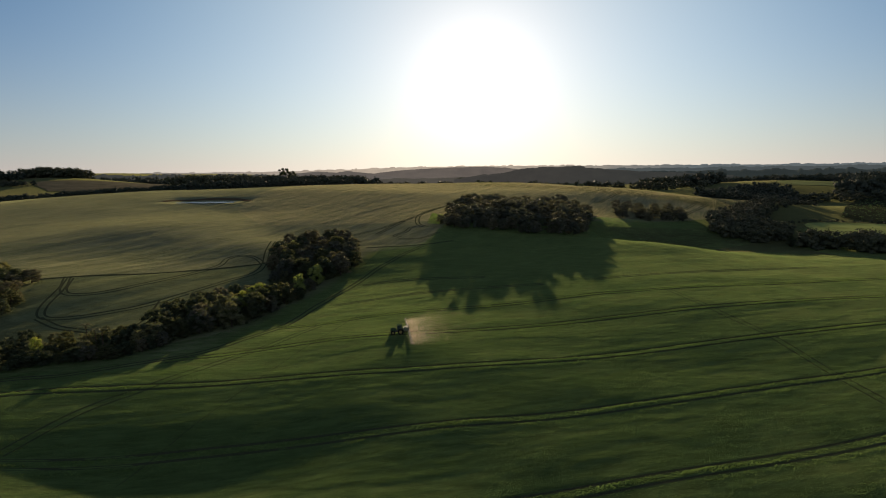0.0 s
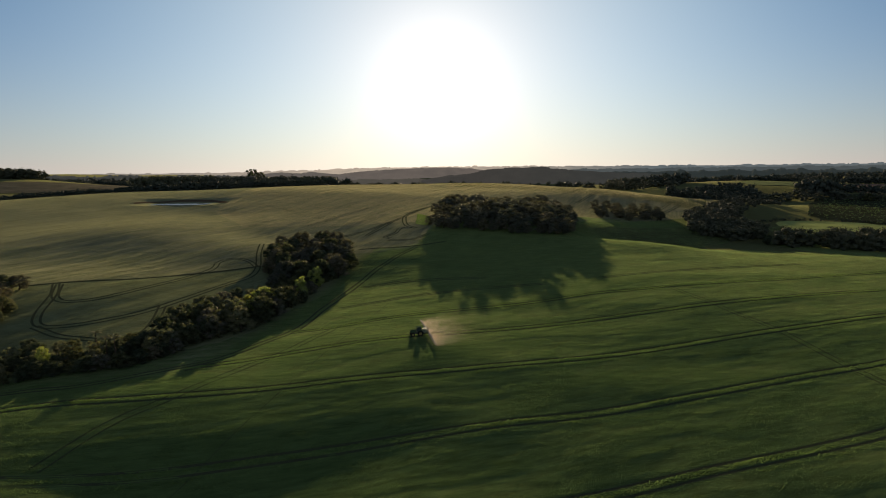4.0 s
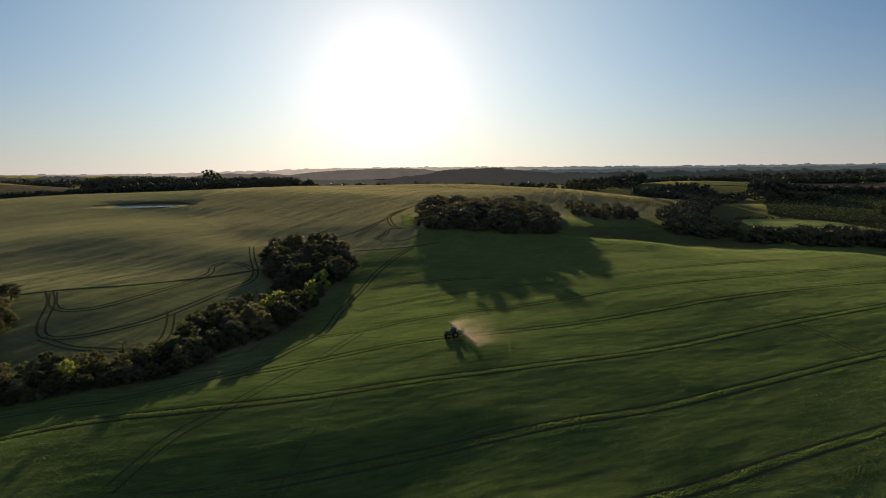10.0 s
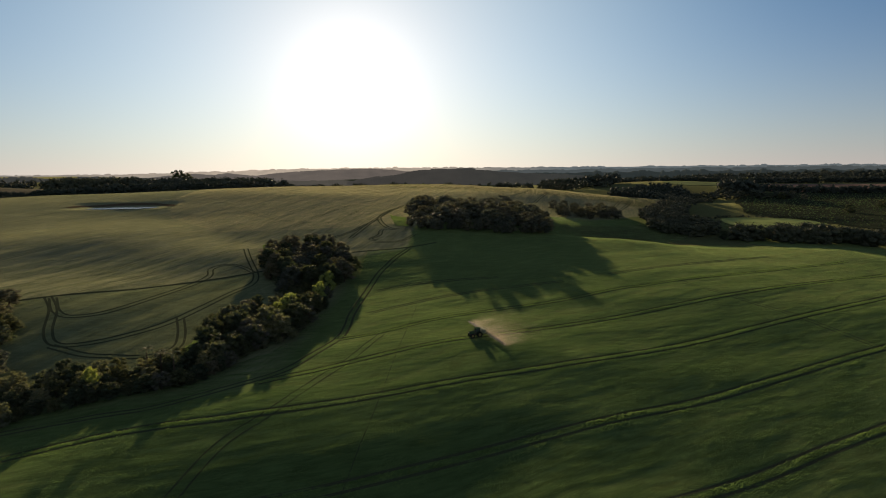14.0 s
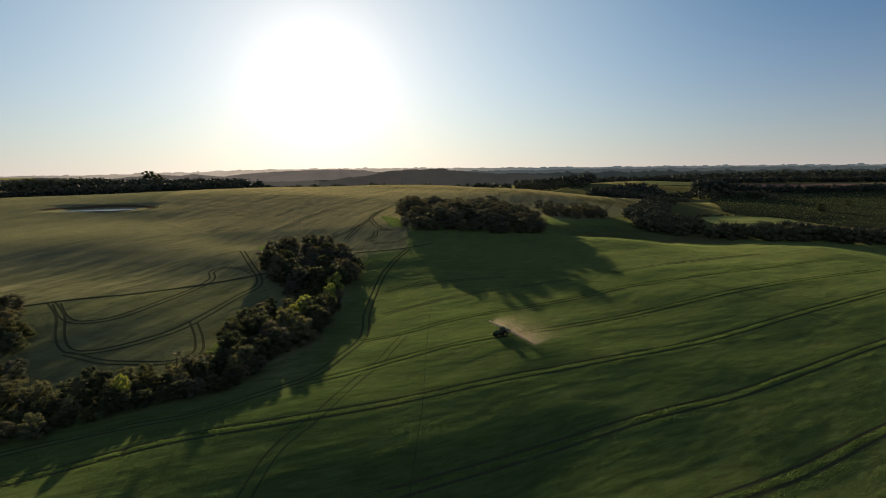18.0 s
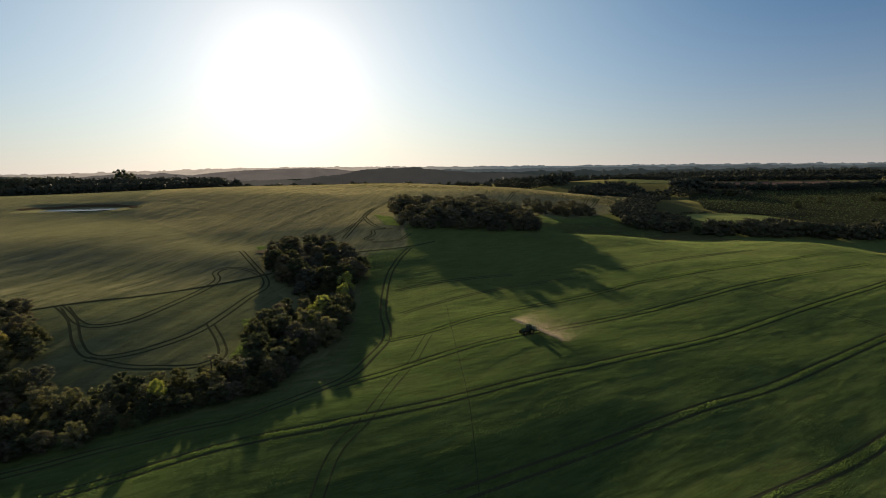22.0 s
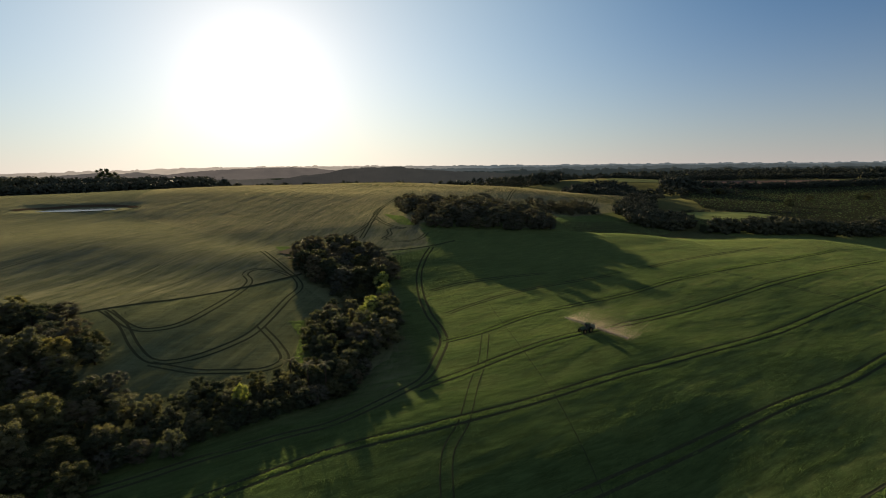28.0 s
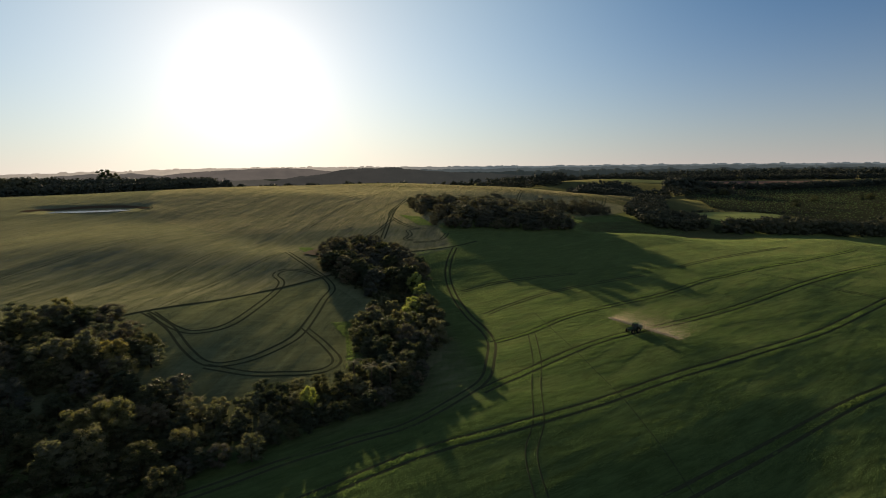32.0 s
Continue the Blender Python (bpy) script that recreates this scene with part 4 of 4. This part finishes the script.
def crop(name, poly, step, width, tall, mat, label, seed, rows=None, skip=(), lean=0.29):
    rng = np.random.default_rng(seed)
    xs, ys = [p[0] for p in poly], [p[1] for p in poly]
    pad = lean * (max(ys) - min(ys)) / 2
    X, Y = np.meshgrid(np.arange(min(xs) - pad, max(xs) + pad, rows or step), np.arange(min(ys), max(ys), step))
    X, Y = X.ravel(), Y.ravel()
    X = X + rng.normal(scale=0.22 * (rows or step), size=X.size) + lean * (Y - 0.5 * (min(ys) + max(ys)))
    Y = Y + rng.uniform(-0.5, 0.5, X.size) * step
    ok = within(poly, X, Y)
    for other in skip:
        ok &= ~within(other, X, Y)
    iy, ix = np.clip(((Y - 60) / CELL).astype(int), 0, 1699), np.clip(((X + 400) / CELL).astype(int), 0, 2099)
    ok &= ~mask[iy, ix]
    return tufts(name, X[ok], Y[ok], width, tall, mat, label, rng, lean)


def tufts(name, X, Y, width, tall, mat, label, rng, lean=0.29):
    n = len(X)
    a = rng.normal(scale=0.4, size=n)
    w = width * rng.uniform(0.9, 1.7, n) / 2
    h = tall * rng.uniform(0.85, 1.3, n)
    if lean < 0.4:
        h *= 0.12 + 0.7 * lattice(X, Y - 0.2 * X, 4.0, 1.2, 3) + 1.1 * lattice(X, Y - 0.27 * X, 11.0, 2.6, 8) ** 1.4 + 0.5 * lattice(X, Y, 1.7, 1.1, 4) + 0.14 * np.sin(3.3 * (X - 0.29 * Y))
    else:
        U, W = 0.45 * X + 0.89 * Y, 0.89 * X - 0.45 * Y
        h *= 0.15 + 1.2 * lattice(U, W, 16.0, 1.8, 5) ** 1.5 + 0.7 * lattice(U, W, 5.0, 1.1, 7) + 0.3 * lattice(X, Y, 2.5, 1.6, 6)
    Z = height(X, Y) - 0.03
    dx, dy = np.cos(a) * w, np.sin(a) * w
    lx, ly = rng.normal(scale=0.18, size=(2, n)) * h
    V = np.stack([np.stack([X - dx, Y - dy, Z], 1), np.stack([X + dx, Y + dy, Z], 1), np.stack([X + lx, Y + ly, Z + h], 1)], 1).reshape(-1, 3)
    me = bpy.data.meshes.new(name)
    me.vertices.add(3 * n)
    me.vertices.foreach_set("co", V.astype(np.float32).ravel())
    me.loops.add(3 * n)
    me.loops.foreach_set("vertex_index", np.arange(3 * n, dtype=np.int32))
    me.polygons.add(n)
    me.polygons.foreach_set("loop_start", np.arange(0, 3 * n, 3, dtype=np.int32))
    me.materials.append(mat)
    me.update(calc_edges=True)
    return tagged(new(name, me), label, "crop", "", "stuff")


def verge(line, label, seed):
    """Taller crop between and beside the ruts, coloured paler as if catching the sun."""
    rng = np.random.default_rng(seed)
    q = np.repeat(line, 5, axis=0)
    tan = np.gradient(line, axis=0)
    tan /= np.linalg.norm(tan, axis=1)[:, None] + 1e-9
    nor = np.repeat(np.stack([-tan[:, 1], tan[:, 0]], 1), 5, axis=0)
    q = q + nor * (rng.uniform(-0.95, 0.95, len(q)) + 2.9 * (rng.random(len(q)) < 0.25))[:, None] + rng.normal(scale=0.12, size=q.shape)
    tufts("crop", q[:, 0], q[:, 1], 0.3, 0.2, CROP_EDGE, label, rng)


for k in (0, 1, 2, 3, 5):
    verge(LINES[k][0], "green wheat between wheel tracks, painted paler for sunlit edges", 60 + k)
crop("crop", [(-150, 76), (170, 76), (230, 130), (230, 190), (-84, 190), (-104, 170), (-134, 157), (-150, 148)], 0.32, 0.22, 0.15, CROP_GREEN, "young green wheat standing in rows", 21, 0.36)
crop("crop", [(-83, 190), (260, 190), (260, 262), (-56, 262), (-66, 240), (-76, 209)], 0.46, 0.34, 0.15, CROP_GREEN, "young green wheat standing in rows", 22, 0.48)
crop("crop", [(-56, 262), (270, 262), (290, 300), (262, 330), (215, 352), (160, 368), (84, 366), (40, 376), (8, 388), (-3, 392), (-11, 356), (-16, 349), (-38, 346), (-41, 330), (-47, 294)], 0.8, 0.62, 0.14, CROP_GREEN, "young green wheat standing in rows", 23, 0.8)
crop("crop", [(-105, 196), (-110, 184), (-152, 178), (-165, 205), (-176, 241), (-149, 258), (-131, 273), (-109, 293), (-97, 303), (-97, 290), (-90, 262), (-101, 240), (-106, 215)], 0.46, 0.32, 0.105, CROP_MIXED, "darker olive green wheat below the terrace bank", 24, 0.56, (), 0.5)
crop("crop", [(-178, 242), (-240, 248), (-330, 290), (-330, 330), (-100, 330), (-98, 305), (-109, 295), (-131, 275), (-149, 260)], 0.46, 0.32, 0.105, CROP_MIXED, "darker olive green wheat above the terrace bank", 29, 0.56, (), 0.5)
crop("crop", [(-330, 330), (-330, 290), (-380, 320), (-380, 420), (-2, 420), (-2, 398), (-8, 384), (-12, 357), (-16, 351), (-38, 349), (-50, 350), (-66, 362), (-88, 362), (-100, 330)], 0.66, 0.46, 0.12, CROP_OLIVE, "olive green wheat on the rolling slope", 26, 0.8, (), 0.5)
POND_EDGE = ([(-284, 550), (-196, 550), (-196, 596), (-284, 596)],)
crop("crop", [(-420, 420), (-137, 420), (-190, 516), (-205, 600), (-190, 800), (-420, 800)], 1.3, 0.8, 0.15, CROP_OLIVE, "olive green wheat on the rolling slope", 25, 1.2, POND_EDGE, 0.5)
crop("crop", [(-137, 420), (-2, 420), (2, 460), (20, 540), (125, 540), (135, 480), (160, 545), (225, 515), (330, 560), (330, 800), (-190, 800), (-205, 600), (-190, 516)], 1.3, 0.8, 0.15, CROP_OLIVE_LIT, "olive wheat on the far hill, painted paler for sun and haze", 32, 1.2, POND_EDGE, 0.5)
crop("grass", [(272, 431), (262, 396), (347, 405), (392, 430), (352, 458), (300, 455)], 0.9, 0.6, 0.25, CROP_GREEN, "sunlit short grass in a small meadow", 27, 0.9)
for edge, poly in enumerate(([(-108, 236), (-101, 238), (-97, 222), (-101, 205), (-104, 192), (-112, 192), (-109, 205), (-106, 220)], [(-101, 372), (-94, 374), (-89, 345), (-97, 340)], [(-9, 466), (1, 445), (-3, 404), (-12, 412)])):
    crop("grass", poly, 0.45, 0.32, 0.26, CROP_EDGE, "bright green grass margin beside the trees", 33 + edge, 0.5)
crop("grass", [(98, 402), (130, 482), (150, 486), (175, 474), (212, 474), (216, 440), (236, 420), (215, 392), (165, 372), (100, 368)], 0.9, 0.6, 0.25, CROP_GREEN, "short grass in the shaded hollow", 28, 0.9)


# ---- tractor with a mounted boom sprayer ----
def box(bm, centre, size, bevel=0.0, taper=1.0):
    made = bmesh.ops.create_cube(bm, size=1, matrix=Matrix.Translation(centre) @ Matrix.Diagonal((*size, 1)))["verts"]
    if taper != 1.0:
        for v in made:
            if v.co.z > centre[2]:
                v.co.x = centre[0] + (v.co.x - centre[0]) * taper
                v.co.y = centre[1] + (v.co.y - centre[1]) * taper
    if bevel:
        edges = list({e for v in made for e in v.link_edges})
        bmesh.ops.bevel(bm, geom=edges, offset=bevel, segments=2, affect="EDGES")


def rod(bm, a, b, r, sides=8):
    a, b = Vector(a), Vector(b)
    m = Matrix.Translation((a + b) / 2) @ (b - a).to_track_quat("Z", "Y").to_matrix().to_4x4()
    bmesh.ops.create_cone(bm, cap_ends=True, segments=sides, radius1=r, radius2=r, depth=(b - a).length, matrix=m)


def part(name, bm, mat, parent, label=""):
    me = bpy.data.meshes.new(name)
    bm.to_mesh(me)
    bm.free()
    me.materials.append(mat)
    ob = new(name, me)
    ob.parent = parent
    if label:
        ob["label"] = label
    return ob


GREEN_PAINT = plain("green_paint", (0.05, 0.085, 0.05), 0.85)
YELLOW_PAINT = plain("yellow_paint", (0.22, 0.18, 0.07), 0.85)
RUBBER = plain("rubber", (0.02, 0.02, 0.02), 0.85)
STEEL = plain("boom_steel", (0.30, 0.27, 0.23), 0.7, 0.0)
DARK_STEEL = plain("dark_steel", (0.06, 0.06, 0.06), 0.6, 0.4)
TANK = plain("tank_plastic", (0.16, 0.19, 0.13), 0.7)
GLASS, gt, gb = material("cab_glass", 0.05, 0.5)
gb.inputs["Base Color"].default_value = (0.04, 0.06, 0.06, 1)
LAMP = plain("lamp_lens", (0.7, 0.7, 0.65), 0.2)


def wheel(top, x, y, r, w):
    bm = bmesh.new()
    prof = [(0.55, -0.5), (0.80, -0.52), (0.95, -0.46), (1.0, -0.3), (1.0, 0.3), (0.95, 0.46), (0.80, 0.52), (0.55, 0.5)]
    rings = []
    for k in range(28):
        a = 2 * math.pi * k / 28
        lug = 0.03 * (k % 2)
        rings.append([bm.verts.new((x + (q * r + (lug if q > 0.94 else 0)) * math.cos(a), y + u * w, r + (q * r + (lug if q > 0.94 else 0)) * math.sin(a))) for q, u in prof])
    for k in range(28):
        A, B = rings[k], rings[(k + 1) % 28]
        for i in range(len(prof)):
            j = (i + 1) % len(prof)
            bm.faces.new((A[i], B[i], B[j], A[j]))
    tyre = part("wheel", bm, RUBBER, top, "black lugged tractor tyre")
    bm = bmesh.new()
    bmesh.ops.create_cone(bm, cap_ends=True, segments=20, radius1=r * 0.56, radius2=r * 0.56, depth=w * 0.7, matrix=Matrix.Translation((x, y, r)) @ Euler((math.pi / 2, 0, 0)).to_matrix().to_4x4())
    bmesh.ops.create_cone(bm, cap_ends=True, segments=10, radius1=r * 0.2, radius2=r * 0.15, depth=w * 1.05, matrix=Matrix.Translation((x, y, r)) @ Euler((math.pi / 2, 0, 0)).to_matrix().to_4x4())
    part("rim", bm, YELLOW_PAINT, tyre, "yellow steel wheel rim")


def build_tractor(x, y, turn):
    top = tagged(new("tractor"), "green tractor with wide boom sprayer working in wheat", "tractor")
    bm = bmesh.new()
    box(bm, (0.2, 0, 1.0), (4.4, 0.7, 0.6), 0.06)
    rod(bm, (2.0, -1.0, 0.75), (2.0, 1.0, 0.75), 0.14)
    rod(bm, (-0.6, -1.1, 0.95), (-0.6, 1.1, 0.95), 0.2)
    part("chassis", bm, DARK_STEEL, top)
    bm = bmesh.new()
    box(bm, (1.75, 0, 1.65), (2.0, 0.95, 0.9), 0.12, 0.86)
    box(bm, (2.72, 0, 1.5), (0.16, 0.8, 0.7), 0.04)
    part("hood", bm, GREEN_PAINT, top, "sloping green engine hood")
    bm = bmesh.new()
    rod(bm, (0.95, 0.38, 1.9), (0.95, 0.38, 3.0), 0.06)
    part("exhaust", bm, DARK_STEEL, top)
    for s in (-1, 1):
        bm = bmesh.new()
        for k in range(7):
            a0, a1 = math.radians(10 + k * 23), math.radians(33 + k * 23)
            m0, m1 = Vector((-0.6 + 1.05 * math.cos(a0), s * 1.0, 0.95 + 1.05 * math.sin(a0))), Vector((-0.6 + 1.05 * math.cos(a1), s * 1.0, 0.95 + 1.05 * math.sin(a1)))
            q = [bm.verts.new(p + Vector((0, o, 0))) for p, o in ((m0, -0.3), (m1, -0.3), (m1, 0.3), (m0, 0.3))]
            bm.faces.new(q)
        bmesh.ops.solidify(bm, geom=bm.faces[:], thickness=0.04)
        part("fender", bm, GREEN_PAINT, top)
        bm = bmesh.new()
        box(bm, (2.82, s * 0.26, 1.62), (0.06, 0.2, 0.14), 0.02)
        part("headlight", bm, LAMP, top)
        bm = bmesh.new()
        rod(bm, (0.75, s * 0.75, 2.5), (0.85, s * 1.15, 2.5), 0.025)
        box(bm, (0.87, s * 1.2, 2.45), (0.05, 0.2, 0.34), 0.01)
        part("mirror", bm, DARK_STEEL, top)
    bm = bmesh.new()
    box(bm, (-0.25, 0, 1.45), (1.6, 1.4, 0.4), 0.05)
    for px, py in ((0.5, 0.66), (0.5, -0.66), (-1.0, 0.66), (-1.0, -0.66), (-0.3, 0.7), (-0.3, -0.7)):
        rod(bm, (px, py, 1.5), (px * 0.92 - 0.02, py * 0.95, 2.95), 0.045)
    part("cab_frame", bm, DARK_STEEL, top)
    bm = bmesh.new()
    box(bm, (-0.25, 0, 3.02), (1.75, 1.6, 0.16), 0.06)
    part("roof", bm, GREEN_PAINT, top, "green cab roof")
    for c, s in (((0.5, 0, 2.25), (0.03, 1.25, 1.3)), ((-1.0, 0, 2.25), (0.03, 1.25, 1.3)), ((-0.25, 0.66, 2.25), (1.4, 0.03, 1.3)), ((-0.25, -0.66, 2.25), (1.4, 0.03, 1.3))):
        bm = bmesh.new()
        box(bm, c, s)
        part("window", bm, GLASS, top, "dark tinted cab window")
    for s in (-1, 1):
        wheel(top, -0.6, s * 1.2, 0.95, 0.5)
        wheel(top, 2.0, s * 1.2, 0.72, 0.42)
    bm = bmesh.new()
    box(bm, (-2.3, 0, 1.75), (1.5, 2.2, 1.3), 0.28)
    rod(bm, (-2.2, 0, 2.35), (-2.2, 0, 2.55), 0.28, 14)
    part("tank", bm, TANK, top, "dull green plastic spray tank")
    bm = bmesh.new()
    for z in (0.9, 2.6):
        rod(bm, (-3.3, -1.4, z), (-3.3, 1.4, z), 0.06)
    for yy in (-1.4, -0.5, 0.5, 1.4):
        rod(bm, (-3.3, yy, 0.7), (-3.3, yy, 2.7), 0.05)
    rod(bm, (-1.2, 0.5, 1.0), (-3.3, 0.5, 1.0), 0.07)
    rod(bm, (-1.2, -0.5, 1.0), (-3.3, -0.5, 1.0), 0.07)
    part("boom_mast", bm, DARK_STEEL, top)
    for s in (-1, 1):
        bm = bmesh.new()
        n = 16
        L = 13.6
        for k in range(n):
            y0, y1 = s * (1.2 + L * k / n), s * (1.2 + L * (k + 1) / n)
            h0, h1 = 0.75 - 0.5 * k / n, 0.75 - 0.5 * (k + 1) / n
            rod(bm, (-3.4, y0, 1.15), (-3.4, y1, 1.15), 0.06, 6)
            rod(bm, (-3.4, y0, 1.15 + h0), (-3.4, y1, 1.15 + h1), 0.06, 6)
            rod(bm, (-3.4, y0, 1.15), (-3.4, y1, 1.15 + h1), 0.04, 5)
            rod(bm, (-3.4, y1, 1.15), (-3.4, y1, 1.15 + h1), 0.04, 5)
            rod(bm, (-3.05, y0, 1.15), (-3.05, y1, 1.15), 0.05, 5)
            rod(bm, (-3.05, y1, 1.15), (-3.4, y1, 1.15 + h1), 0.035, 5)
        arm = part("boom_arm", bm, STEEL, top, "long pale lattice spray boom")
        for k in range(0, n * 2):
            yy = s * (1.4 + L * k / (n * 2))
            bm = bmesh.new()
            rod(bm, (-3.4, yy, 0.82), (-3.4, yy, 1.12), 0.05, 6)
            part("nozzle", bm, DARK_STEEL, arm)
    top.matrix_world = pose(x, y, ground_at(x, y), 0, 0, turn)
    return top


build_tractor(-15.5, 184.6, 188)

# spray mist drifting off the boom: thousands of fine droplets
MIST, mt, mb = material("spray_mist", 1.0, 0.0)
mb.inputs["Base Color"].default_value = (0.78, 0.64, 0.5, 1)
glint = mt.nodes.new("ShaderNodeBsdfTranslucent")
glint.inputs["Color"].default_value = (0.80, 0.68, 0.54, 1)
both = mt.nodes.new("ShaderNodeMixShader")
both.inputs[0].default_value = 0.6
haze = mt.nodes.new("ShaderNodeBsdfTransparent")
thin = mt.nodes.new("ShaderNodeMixShader")
thin.inputs[0].default_value = 0.5
mt.links.new(haze.outputs["BSDF"], thin.inputs[1])
mt.links.new(mb.outputs["BSDF"], both.inputs[1])
mt.links.new(glint.outputs["BSDF"], both.inputs[2])
mt.links.new(both.outputs["Shader"], thin.inputs[2])
mt.links.new(thin.outputs["Shader"], mt.nodes["Material Output"].inputs["Surface"])
rng = np.random.default_rng(77)
n = 42000
along = rng.uniform(-15, 15, n)
drift = rng.gamma(1.0, 4.2, n)
mx0, my0 = -12.0, 185.0
X = mx0 + drift * 0.95 - along * 0.10 + rng.normal(scale=0.6, size=n)
Y = my0 + along + 0.28 * drift + rng.normal(scale=0.6 + 0.05 * drift, size=n)
Zm = height(X, Y) + 0.5 + np.abs(rng.normal(scale=0.5 + 0.10 * drift)) + 0.03 * drift
keep = rng.random(n) < 0.35 + 0.65 * np.abs(np.sin(along * 0.35 + 1.0))
P = np.column_stack([X, Y, Zm])[keep]
d1, d2 = rng.normal(scale=0.05, size=(2, len(P), 3))
Vm = np.stack([P, P + d1, P + d2], 1).reshape(-1, 3)
tagged(mesh_object("spray_mist", Vm, np.arange(len(Vm)).reshape(-1, 3), MIST), "fine tan spray mist drifting behind the boom", "mist", "", "stuff")
